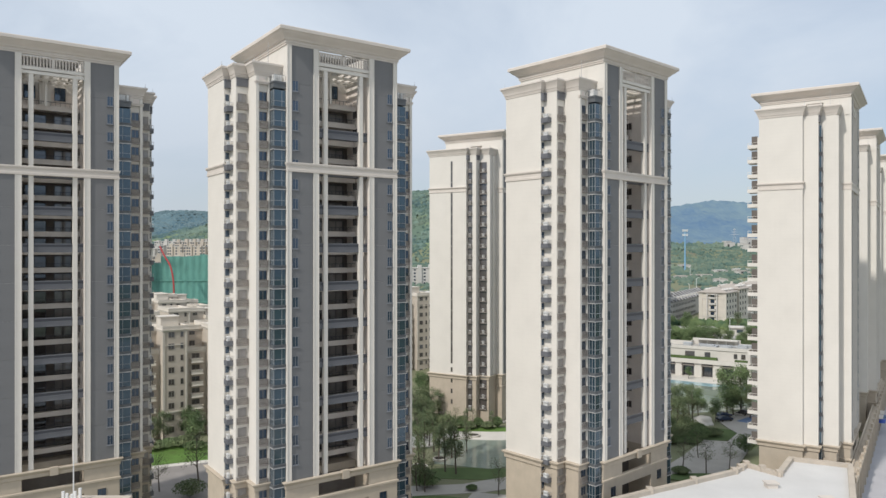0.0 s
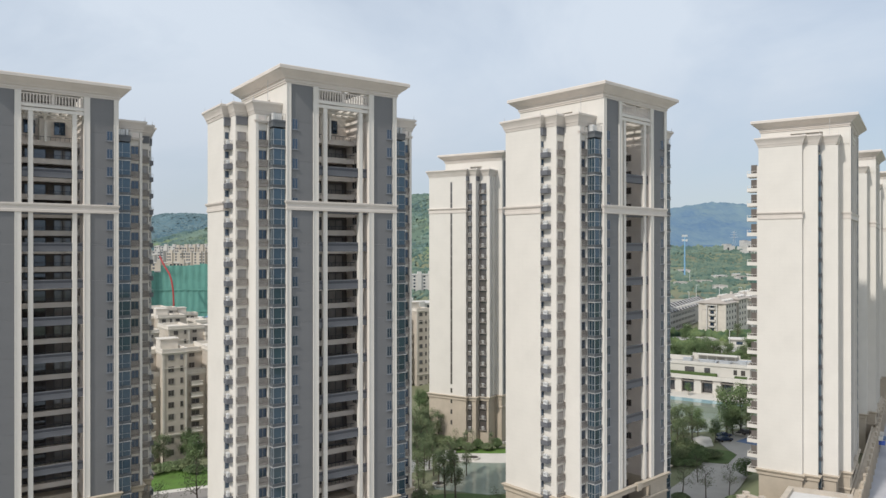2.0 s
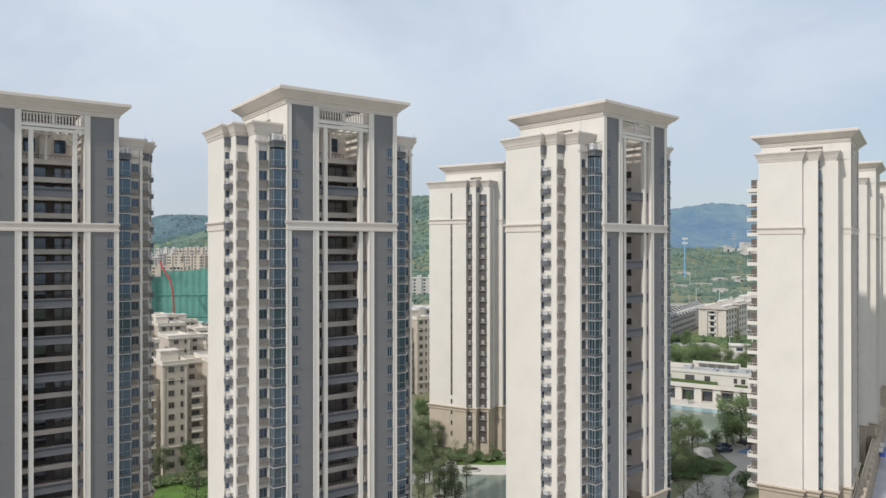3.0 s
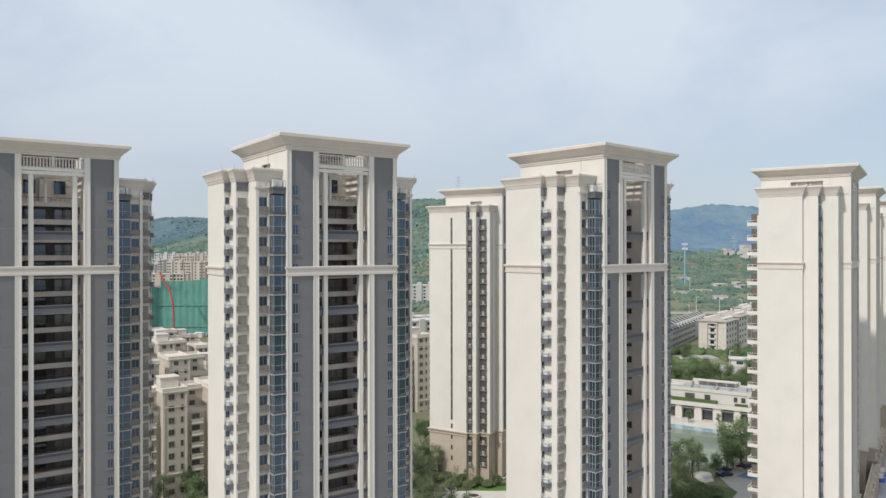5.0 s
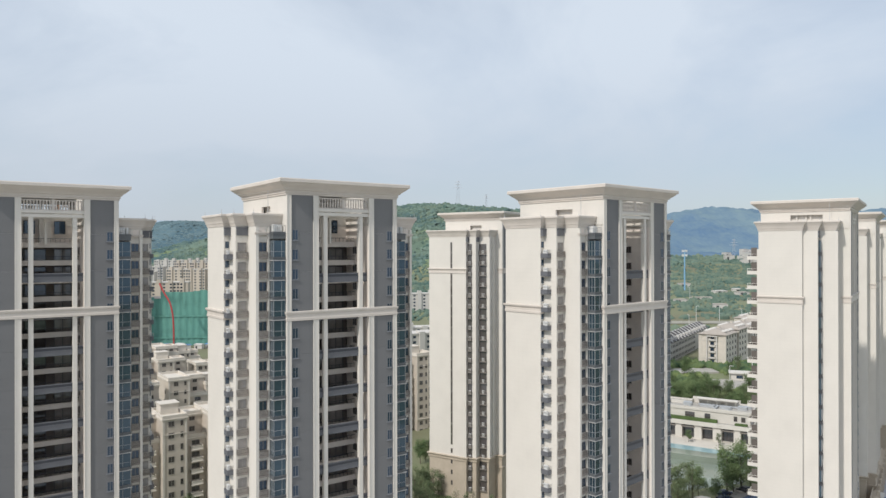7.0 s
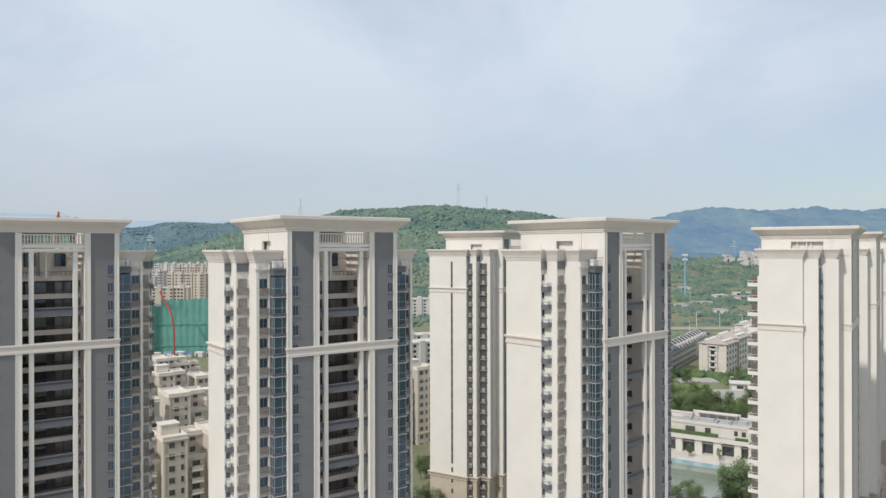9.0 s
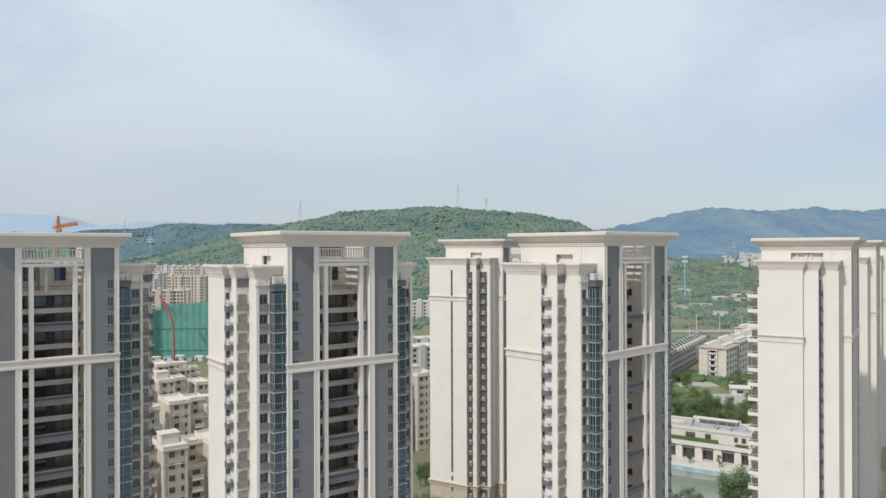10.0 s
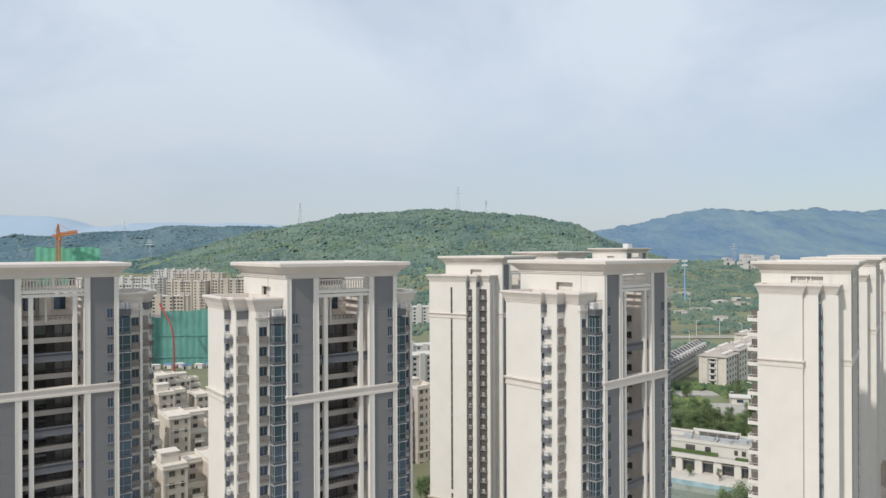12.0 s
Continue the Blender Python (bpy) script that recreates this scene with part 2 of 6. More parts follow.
def glass_bay(tower, side, base, m):
    """Stacked glass bays between the wing and the main block."""
    bay = thing_part("bay_window", tower)
    top = boxes([(*sorted((m(-1.98), m(-0.02))), 0.18, 1.9, 72.15, 73.2), (*sorted((m(-2.08), m(-0.02))), 0.08, 1.9, 72.9, 73.05)])
    part("bay_top", top, SPANDREL, bay)
    lip = boxes([(*sorted((m(-4.2), m(-2.0))), 1.5, 1.9, 72.75, 73.0), (*sorted((m(-4.28), m(-2.0))), 1.4, 1.9, 73.0, 73.15)])
    part("terrace_lip", lip, CREAM_TRIM, bay)
    for x, turn in ((-0.75, 0), (-1.5, 90)):
        piece("air_conditioner", stock("air_conditioner", AC_WHITE, ac_mesh), bay, (m(x), 1.2, 73.2), "off-white air conditioner", turn)
    terrace = boxes([(*sorted((m(-1.95), m(-1.9))), 0.2, 1.9, 74.1, 74.16), (*sorted((m(-1.95), m(-0.05))), 0.2, 0.25, 74.1, 74.16)] + [(*sorted((m(-1.95 + 0.31 * i), m(-1.91 + 0.31 * i))), 0.2, 0.25, 73.2, 74.1) for i in range(7)])
    tagged(part("terrace_rail", terrace, PALE_FRAME, bay), kind="stuff")
    for z in LOW + LEVELS:
        z0 = z + 0.55
        if z0 > 71.5:
            continue
        sp = stock(f"bay_spandrel_{side}", SPANDREL, lambda: boxes([(*sorted((side * 1.98, side * 0.02)), 0.16, 1.9, 0, 0.5), (*sorted((side * 2.06, side * 0.02)), 0.08, 1.9, 0.42, 0.52), (*sorted((side * 2.06, side * 0.02)), 0.08, 1.9, 0, 0.08)]))
        span = piece("spandrel", sp, bay, (m(0), 0, z0))
        ed = stock(f"bay_edge_{side}", PALE_FRAME, lambda: boxes([(*sorted((side * 2.1, side * 0.02)), 0.03, 1.9, -0.06, 0.05)]))
        piece("edge_strip", ed, span, (0, 0, 0), "pale metal edge strip")
        gl = stock(f"bay_pane_{side}", BAY_GLASS, lambda: boxes([(*sorted((side * 1.9, side * 0.05)), 0.24, 1.8, 0.5, FLOOR)]))
        pane = piece("bay_pane", gl, bay, (m(0), 0, z0))
        fm = stock(f"bay_frame_{side}", BAY_FRAME, lambda: boxes([(*sorted((side * x0, side * x1)), y0, y1, za, zb) for x0, x1, y0, y1, za, zb in (
            (1.86, 1.94, 0.2, 0.28, 0.5, FLOOR), (0.62, 0.68, 0.21, 0.26, 0.5, FLOOR), (1.89, 1.94, 0.75, 0.82, 0.5, FLOOR), (1.89, 1.94, 1.3, 1.37, 0.5, FLOOR), (1.86, 1.95, 1.8, 1.9, 0.5, FLOOR), (0.05, 1.92, 0.21, 0.26, 1.28, 1.34), (1.88, 1.94, 0.26, 1.8, 1.28, 1.34))]))
        piece("bay_frame", fm, pane, (0, 0, 0))


def wing(tower, side, depth, base, detail, strip, bay_on, ac_on, zb, side_on=True):
    """A stepped side wing. side -1: at the low end of the facade, 1: at its high end."""
    m = (lambda x: x) if side < 0 else (lambda x: W - x)

    def outline(pts):
        return pts if side < 0 else [(W - x, y) for x, y in reversed(pts)]
    shape = outline([(0, 1.9), (0, depth), (-6.9, depth), (-6.9, 7.4), (-6.0, 7.4), (-6.0, 4.8), (-4.1, 4.8), (-4.1, 1.9)])
    body = bmesh.new()
    prism(body, shape, base, 74.6)
    prism(body, outline([(-2.0, 1.55), (-2.0, 1.9), (-2.25, 1.9), (-2.25, 1.55)]), base, 73.9)
    prism(body, outline([(-3.66, 1.55), (-3.66, 1.9), (-4.1, 1.9), (-4.1, 1.55)]), base, 73.9)
    part("wing_wall", body, CREAM, tower)
    low = bmesh.new()
    prism(low, shape, 0, base)
    part("stone_base", low, BEIGE_STONE, tower, "beige stone base storeys")
    trim = bmesh.new()
    profile_ring(trim, shape, ((0.12, base - 1.1), (0.25, base - 1.0), (0.25, base - 0.45), (0.45, base - 0.3), (0.6, base), (0.55, base + 0.08), (0.0, base + 0.12)), False)
    part("base_moulding", trim, BEIGE_STONE, tower)
    cor = bmesh.new()
    profile_ring(cor, shape, ((0.0, 74.1), (0.1, 74.12), (0.1, 74.3), (0.15, 74.34), (0.15, 74.52), (0.24, 74.56), (0.29, 74.8), (0.38, 75.04), (0.52, 75.32), (0.67, 75.58), (0.75, 75.64), (0.75, 75.9), (0.68, 75.97), (-0.2, 75.97), (-0.25, 75.15)))
    part("cornice", cor, CREAM_TRIM, tower)
    belt = bmesh.new()
    plain = outline([(-0.5, 7.4), (-0.5, depth), (-6.9, depth), (-6.9, 7.4)])
    profile_ring(belt, plain, ((0, zb - 1.45), (0.14, zb - 1.4), (0.14, zb - 1.05), (0.08, zb - 1), (0.08, zb - 0.55), (0.2, zb - 0.45), (0.34, zb - 0.25), (0.34, zb - 0.05), (0, zb)), False)
    part("belt_moulding", belt, CREAM_TRIM, tower)
    if not detail:
        return
    for x, y in ((-7.4, 7.0), (-7.4, depth - 0.2), (-6.4, 4.4), (-4.5, 1.4)):
        piece("lightning_rod", stock("lightning_rod", STEEL_ROD, rod_mesh), tower, (m(x), y, 75.95))
    if bay_on:
        glass_bay(tower, side, base, m)
    for z in LOW + LEVELS:
        z0 = z + 0.8
        if z == LEVELS[-1]:
            lid = stock("parapet_box", SLATE_BEAM, lambda: boxes([(-0.5, 0.5, -0.55, 0, 0, 1.2), (-0.55, 0.55, -0.6, 0, 1.1, 1.25)]))
            if ac_on:
                piece("parapet_box", lid, tower, (m(-6.42), 7.4, z0 + 0.55))
            piece("parapet_box", lid, tower, (m(-5.05), 4.8, z0 + 0.55), "", 0, (1.7, 0.4, 1))
            if side_on:
                piece("terrace_opening", stock("terrace_opening", RECESS_WALL, lambda: boxes([(-0.7, 0.7, -0.03, 0.02, 0, 0.75)])), tower, (m(-3.3), 1.9, 73.2))
            continue
        if side_on:
            # window beside the bay
            if strip:
                if z0 < base:
                    window(tower, "base_slit", 0.6, 1.3, (m(-6.9), 12.0, z0 + 1.1), -90 if side < 0 else 90, 0, BROWN_METAL, LOGGIA_GLASS)
                    slit_loggia(tower, side, m, z0)
                    continue
                window(tower, "slit", 0.6, 2.85, (m(-3.6), 1.86, z0), 0, 0, BROWN_METAL, LOGGIA_GLASS)
                window(tower, "strip", 0.6, 2.9, (m(-6.9), 12.0, z0 + 0.5), -90 if side < 0 else 90, 0, BROWN_METAL, LOGGIA_GLASS)
                slit_loggia(tower, side, m, z0)
                continue
            window(tower, "side", 1.25, 1.4, (m(-2.95), 1.86, z0 + 1.05), 0, 1, BROWN_METAL)
            balcony(tower, "side", 1.4, 0.45, 1.05, (m(-2.95), 1.9, z0))
        else:
            # stacked glass in the inner corner
            piece("spandrel", stock("corner_spandrel", DARK_METAL, lambda: boxes([(-0.1, 0.9, -0.5, 0, 0, 0.7), (-0.16, 0.9, -0.58, 0, 0.6, 0.72), (-0.16, 0.9, -0.58, 0, 0, 0.1)])), tower, (m(-5.0), 4.8, z0))
            corner = piece("bay_pane", stock("corner_pane", BAY_GLASS, lambda: boxes([(-0.05, 0.88, -0.45, 0, 0.7, FLOOR)])), tower, (m(-5.0), 4.8, z0))
            piece("bay_frame", stock("corner_frame", BAY_FRAME, lambda: boxes([(-0.08, 0.0, -0.49, -0.41, 0.7, FLOOR), (0.38, 0.44, -0.48, -0.42, 0.7, FLOOR), (-0.08, 0.0, -0.08, 0, 0.7, FLOOR), (-0.08, 0.9, -0.48, -0.42, 1.35, 1.42)])), corner, (0, 0, 0))
            continue
        # window in the second step
        step_window(tower, m, z0, STEP_GLASS, "step")
        if not ac_on:
            continue
        # ledge with an air conditioner in the third step
        ledge = piece("ledge", stock(f"ledge_{side}", SLATE_BEAM, lambda: boxes([(-0.5, 0.5, -1.5, 0, 0, 0.16), (-0.5, 0.5, -1.5, -1.42, 0.16, 0.8), (*sorted((side * 0.52, side * 0.45)), -1.42, 0, 0.16, 0.8)])), tower, (m(-6.42), 7.4, z0 - 0.15))
        piece("air_conditioner", stock("air_conditioner", AC_WHITE, ac_mesh), ledge, (side * 0.1, -0.75, 0.5), "off-white air conditioner", 90 * side, (0.85, 0.9, 0.85))
        piece("ledge_rail", stock("ledge_rail", PALE_FRAME, lambda: boxes([(-0.5, 0.5, -1.5, -1.45, 1.3, 1.36), (-0.5, -0.45, -1.45, 0, 1.3, 1.36)] + [(x, x + 0.04, -1.5, -1.46, 0.8, 1.3) for x in (-0.48, -0.16, 0.14, 0.45)])), ledge, (0, 0, 0))
        piece("dark_window", stock("dark_window", GLASS, lambda: boxes([(-0.3, 0.3, -0.03, 0.01, 0, 1.0)])), tower, (m(-6.42), 7.4, z0 + 1.6))


def step_window(tower, m, z0, pane_mat, kind):
    window(tower, kind, 1.35, 1.35, (m(-5.05), 4.76, z0 + 1.08), 0, 1, BROWN_METAL, pane_mat)
    balcony(tower, kind, 1.7, 0.4, 1.0, (m(-5.05), 4.8, z0))


def slit_loggia(tower, side, m, z0):
    """Two dark loggias in the flanks of the stepped wing: glazing, ledge with a rail, and a unit on it."""
    for kind, w, x, y in (("narrow", 1.3, -6.0, 6.65), ("wide", 2.2, -4.1, 3.6)):
        ledge = piece("ledge", stock("slit_ledge_" + kind, BROWN_METAL, lambda: boxes([(-w / 2, w / 2, -0.55, 0, 0, 0.22)])), tower, (m(x), y, z0), "", 90 * side)
        bars = [(-w / 2 + (w - 0.08) * i / 7, -w / 2 + 0.08 + (w - 0.08) * i / 7, -0.54, -0.5, 0.22, 0.95) for i in range(8)]
        tagged(piece("railing", stock("slit_railing_" + kind, BROWN_METAL, lambda: boxes([(-w / 2, w / 2, -0.55, -0.49, 0.95, 1.02)] + bars)), ledge, (0, 0, 0)), kind="stuff")
        piece("dark_window", stock("slit_glazing_" + kind, LOGGIA_GLASS, lambda: boxes([(-w / 2, w / 2, -0.05, 0.02, 0.22, FLOOR - 0.06)])), ledge, (0, 0, 0))
        piece("air_conditioner", stock("air_conditioner", AC_WHITE, ac_mesh), ledge, (0.1, -0.27, 0.22), "off-white air conditioner", 0, (0.7, 0.8, 0.8))


def rod_mesh():
    bm = bmesh.new()
    bmesh.ops.create_cone(bm, cap_ends=True, segments=6, radius1=0.035, radius2=0.02, depth=0.7, matrix=Matrix.Translation((0, 0, 0.35)))
    bmesh.ops.create_cone(bm, cap_ends=True, segments=6, radius1=0.13, radius2=0.08, depth=0.16, matrix=Matrix.Translation((0, 0, 0.08)))
    return bm


def thing_part(name, parent):
    ob = new(name)
    ob.parent = parent
    return ob


def crown(tower, deep, dz, n0, n1, open_front):
    """The open top storey of the main block: walls with openings, rows of balusters, pergola bars and the wide cornice."""
    z0, z1 = 74.4, 79.2 + dz
    rows = []
    for x0, x1 in ((0, 0.35), (W - 0.35, W)):
        rows += [(x0, x1, 0.4, n0, z0, z1), (x0, x1, n1, deep - 0.4, z0, z1), (x0, x1, n0, n1, z0, 75.3), (x0, x1, n0, n1, 77.35, z1)]
    rows += [(0.85, 1.0, n0 - 2.6, n1 + 3.2, z0, 78.4), (W - 1.0, W - 0.85, n0 - 2.6, n1 + 3.2, z0, 78.4)]
    if n1 - n0 > 5:
        rows += [(0.45, 0.7, n0 + q, n0 + q + 0.25, z0, 77.6) for q in (2.1, 2.9, 4.6)]
    for x0, x1 in ((4.8, 5.2), (14.0, 14.4)):
        rows += [(x0, x1, 0.4, deep - 0.4, z0, z1)]
    for y0, y1 in ((0, 0.4), (deep - 0.4, deep)):
        rows += [(0, 5.2, y0, y1, z0, z1), (14.0, W, y0, y1, z0, z1), (5.2, 14.0, y0, y1, 78.75 + dz, z1), (5.2, 14.0, y0, y1, 75.75, 76.25), (5.2, 14.0, y0 - 0.1 * (y0 < 1), y1, 76.4, 76.85)]
    part("crown_wall", boxes(rows), CREAM, tower)
    for y in (0.12, deep - 0.28) if open_front else ():
        bal = thing_part("balustrade", tower)
        for i in range(19):
            x = 5.55 + 8.1 * i / 18
            if i in (9,):
                piece("pier", stock("rail_pier", CREAM_TRIM, lambda: boxes([(-0.22, 0.22, 0, 0.2, 76.85, 78.75)])), bal, (x, y, 0))
                continue
            piece("baluster", stock("baluster", CREAM_TRIM, baluster_mesh), bal, (x, y + 0.1, 76.85))
        part("hand_rail", boxes([(5.2, 14.0, y, y + 0.2, 78.4, 78.55), (5.2, 14.0, y, y + 0.2, 76.85, 77.0)]), CREAM_TRIM, bal)
    if open_front:
        part("terrace_wall", boxes([(5.2, 14.0, 7.5, 7.8, 74.4, 77.2), (5.2, 14.0, 7.38, 7.5, 76.85, 77.2), (8.2, 9.9, 5.6, 7.5, 71.4, 76.2)]), CREAM, tower)
        part("terrace_post", boxes([(8.7, 9.05, 3.2, 3.55, 71.5, 75.75), (8.6, 9.15, 3.1, 3.65, 75.2, 75.75)]), CREAM, tower)
        part("pergola_beam", boxes([(5.2, 14.0, y, y + 0.25, 75.6, 75.95) for y in (2.9, 5.6)]), CREAM, tower)
    for i in range(7 if open_front else 0):
        piece("pergola_bar", stock("pergola_bar", CREAM, lambda: boxes([(-0.2, 0.2, 0.4, 7.5, 0, 0.4)])), tower, (5.75 + 1.28 * i, 0, 75.95))
    cor = bmesh.new()
    profile_ring(cor, rect(0, W, 0, deep), ((0.0, 78.75 + dz), (0.16, 78.77 + dz), (0.16, 79.02 + dz), (0.28, 79.06 + dz), (0.28, 79.46 + dz), (0.5, 79.5 + dz), (0.55, 79.64 + dz), (0.74, 79.83 + dz), (1.0, 80.02 + dz), (1.26, 80.22 + dz), (1.46, 80.44 + dz), (1.54, 80.5 + dz), (1.7, 80.56 + dz), (1.7, 81.0 + dz), (1.62, 81.12 + dz), (0.2, 81.15 + dz), (-0.4, 80.7 + dz), (-0.4, 79.2 + dz)), False, False)
    part("cornice", cor, CREAM_TRIM, tower)
    if open_front:
        part("roof_pole", boxes([(-1.6, -1.54, 3.2, 3.26, 75.2, 79.6), (-1.75, -1.4, 3.05, 3.4, 75.15, 75.35)]), STEEL_ROD, tower)
    part("roof_slab", boxes([(0.3, 5.2, 0.3, deep - 0.3, 80.3 + dz, 80.9 + dz), (14.0, W - 0.3, 0.3, deep - 0.3, 80.3 + dz, 80.9 + dz), (5.2, 14.0, 8.0, deep - 0.3, 80.3 + dz, 80.9 + dz), (5.2, 14.0, 0.3, 1.0, 80.3 + dz, 80.9 + dz)]), ROOF_WHITE, tower, "pale flat roof")


def baluster_mesh():
    bm = bmesh.new()
    prof = ((0.13, 0.15), (0.13, 0.3), (0.09, 0.38), (0.14, 0.75), (0.09, 1.2), (0.13, 1.3), (0.13, 1.55))
    rings = [[bm.verts.new((r * math.cos(a * math.pi / 4), r * math.sin(a * math.pi / 4), z)) for a in range(8)] for r, z in prof]
    for lo, hi in zip(rings, rings[1:]):
        for i in range(8):
            bm.faces.new((lo[i], lo[(i + 1) % 8], hi[(i + 1) % 8], hi[i]))
    return bm


def tower_block(place, turn, base=13.5, depth=15.2, wings=(1, 1), front=True, strip=False, lift=0.0, bay=True, ac=True, zb=61.3, rear=False, deep=DEEP, dz=0.0, niche=(6.2, 9.8), label=""):
    tower = thing("apartment_tower", (*place, lift), turn, label or "tall cream apartment tower with slate grey facade panels", "building", "residential towers")
    # main block: two solid flanks and a recessed middle
    core = [(0, 5.2, 0.02, deep, base, 74.6), (14.0, W, 0.02, deep, base, 74.6), (5.2, 14.0, 7.5, deep, base, 74.6)]
    for c in core:
        part("main_wall", boxes([c]), CREAM, tower)
    low = boxes([(-0.1, 5.2, -0.1, deep, 0, base), (14.0, W + 0.1, -0.1, deep, 0, base), (5.2, 14.0, 4.5, deep, 0, base), (5.2, 14.0, -0.1, 0.5, 8.6, 10.4), (5.2, 14.0, -0.1, 4.5, 0, 4.2)])
    part("stone_base", low, BEIGE_STONE, tower, "beige stone base storeys")
    # dark sheets before the back wall stand for the openings' shade
    part("room_shade", boxes([(5.3, 13.9, 4.38, 4.46, 4.2, 8.5), (5.3, 13.9, 4.38, 4.46, 8.5, base - 1.2)]), INTERIOR_SHADE, tower, "dark sheets that stand for shade in the base openings")
    trim = bmesh.new()
    profile_ring(trim, rect(0, W, 0, deep), ((0.1, base - 1.1), (0.25, base - 1.0), (0.25, base - 0.45), (0.45, base - 0.3), (0.65, base), (0.6, base + 0.1), (0, base + 0.15)), False)
    part("base_moulding", trim, BEIGE_STONE, tower)
    band = bmesh.new()
    profile_ring(band, rect(0, W, 0, deep), ((0.1, base - 3.5), (0.3, base - 3.4), (0.3, base - 3.1), (0.1, base - 3.0)), False)
    part("base_band", band, BEIGE_STONE, tower)
    for x in (2.6, W - 2.6) if front else ():
        window(tower, "base", 1.3, 1.6, (x, -0.12, base - 6.2), 0, 1)
    part("keystone", boxes([(9.0, 10.2, -0.75, 0, base - 1.0, base + 0.25)]), BEIGE_STONE, tower)
    wing(tower, -1, depth, base, wings[0], strip, bay, ac, zb, bay or ac)
    wing(tower, 1, depth, base, wings[1], strip, bay, ac, zb, bay or ac)
    if rear:
        rear_balconies(tower, depth, base)
    crown(tower, deep, dz, *niche, front)
    # grey cladding, in panels two storeys high with open joints
    for x0, x1 in ((0.72, 4.3), (14.9, W - 0.72)):
        for a, b in ((base, zb - 1.4), (zb, 78.75 + dz)):
            z = a
            while z < b - 0.1:
                t = min(z + 2 * FLOOR, b)
                h = t - z
                ob = piece("grey_panel", stock(f"grey_panel_{h:.2f}", GREY_PANEL, lambda: boxes([(0, 3.58, -0.1, 0.03, 0, h - 0.015)])), tower, (x0, 0, z))
                z = t
    for x0, x1 in ((0, 0.72), (4.3, 5.2), (14.0, 14.9), (W - 0.72, W)):
        for a, b in ((base, zb - 1.4), (zb, 78.75 + dz)):
            sec = bmesh.new()
            prism(sec, [(x0, -0.27), (x0 + 0.12, -0.27), (x0 + 0.12, -0.22), (x1 - 0.12, -0.22), (x1 - 0.12, -0.27), (x1, -0.27), (x1, 0.02), (x0, 0.02)], a, b)
            part("pilaster", sec, CREAM, tower)
    for x in (6.15, 12.35):
        part("column", boxes([(x, x + 0.7, 0.12, 0.75, base, 75.75), (x + 0.08, x + 0.62, 0.07, 0.12, base, 75.75)]), CREAM, tower)
    belt = bmesh.new()
    profile_ring(belt, rect(0.25, W - 0.25, 0, 1.0), ((0.25, zb - 1.45), (0.32, zb - 1.4), (0.32, zb - 1.05), (0.27, zb - 1), (0.27, zb - 0.55), (0.34, zb - 0.45), (0.42, zb - 0.25), (0.42, zb - 0.05), (0.2, zb)), True, True)
    part("belt_moulding", belt, CREAM_TRIM, tower)
    if not front:
        return tower
    part("recess_lining", boxes([(5.2, 5.26, 0.1, 7.5, base, 74.4), (13.94, 14.0, 0.1, 7.5, base, 74.4), (5.26, 13.94, 7.44, 7.5, 71.5, 74.4)]), RECESS_WALL, tower, "cream rendered balcony recess")
    # one dark sheet stands for the shade of all the rooms
    part("room_shade", boxes([(5.26, 13.94, 7.3, 7.44, base, 71.4)]), INTERIOR_SHADE, tower, "dark sheet that stands for the shaded rooms behind the balconies")
    for k, z in enumerate(LEVELS):
        deck = piece("balcony", stock("deck", CREAM_TRIM, lambda: boxes([(5.26, 13.94, 4.6, 7.3, -0.25, 0), (5.26, 13.94, 4.4, 4.6, -0.38, 0.42), (5.26, 13.94, 4.34, 4.4, 0.34, 0.46), (5.26, 13.94, 4.35, 4.4, -0.38, -0.22)])), tower, (0, 0, z))
        if k == TOP - 1:
            window(tower, "terrace", 1.7, 2.2, (11.4, 7.4, z + 1.9), 0, 1)
            window(tower, "terrace", 1.7, 2.2, (6.9, 7.4, z + 1.9), 0, 1)
        if k % 2 and k < TOP - 1:
            piece("front_slab", stock("front_slab", SLATE_BEAM, lambda: boxes([(5.26, 13.94, 0.36, 1.2, 0.0, 0.85), (5.26, 13.94, 0.3, 1.2, 0.72, 0.85), (5.26, 13.94, 0.3, 1.2, 0.0, 0.1), (5.26, 13.94, 0.32, 0.48, 1.25, 1.42)])), deck, (0, 0, 0))
            piece("glass_rail", stock("glass_rail", RAIL_GLASS, lambda: boxes([(5.26, 13.94, 0.37, 0.43, 0.85, 1.25)])), deck, (0, 0, 0), "smoked glass balcony rail")
        piece("hand_rail", stock("deck_rail", DARK_METAL, lambda: boxes([(5.26, 13.94, 4.45, 4.52, 1.05, 1.12)] + [(5.5 + 0.7 * i, 5.54 + 0.7 * i, 4.46, 4.51, 0.5, 1.05) for i in range(12)])), deck, (0, 0, 0))["kind"] = "stuff"
        if k < TOP - 1:
            for i, (x, w) in enumerate(((7.6, 3.4), (11.8, 2.6))):
                window(tower, f"loggia_{i}", w, 2.2, (x, 7.2, z + 0.1), 0, 1, None, STEP_GLASS if i else LOGGIA_GLASS)
            window(tower, "inner", 1.35, 1.2, (13.93, 4.4, z + 1.45), -90, 1, BROWN_METAL, LOGGIA_GLASS)
        for x in (1.35, W - 1.35):
            fw = window(tower, "front", 0.95, 1.6, (x, -0.1, z + 0.6), 0, 1, GREY_FRAME)
            piece("sill", stock("front_sill", GREY_FRAME, lambda: boxes([(-0.6, 0.6, -0.16, 0.02, -0.14, 0)])), fw, (0, 0, 0))
    return tower


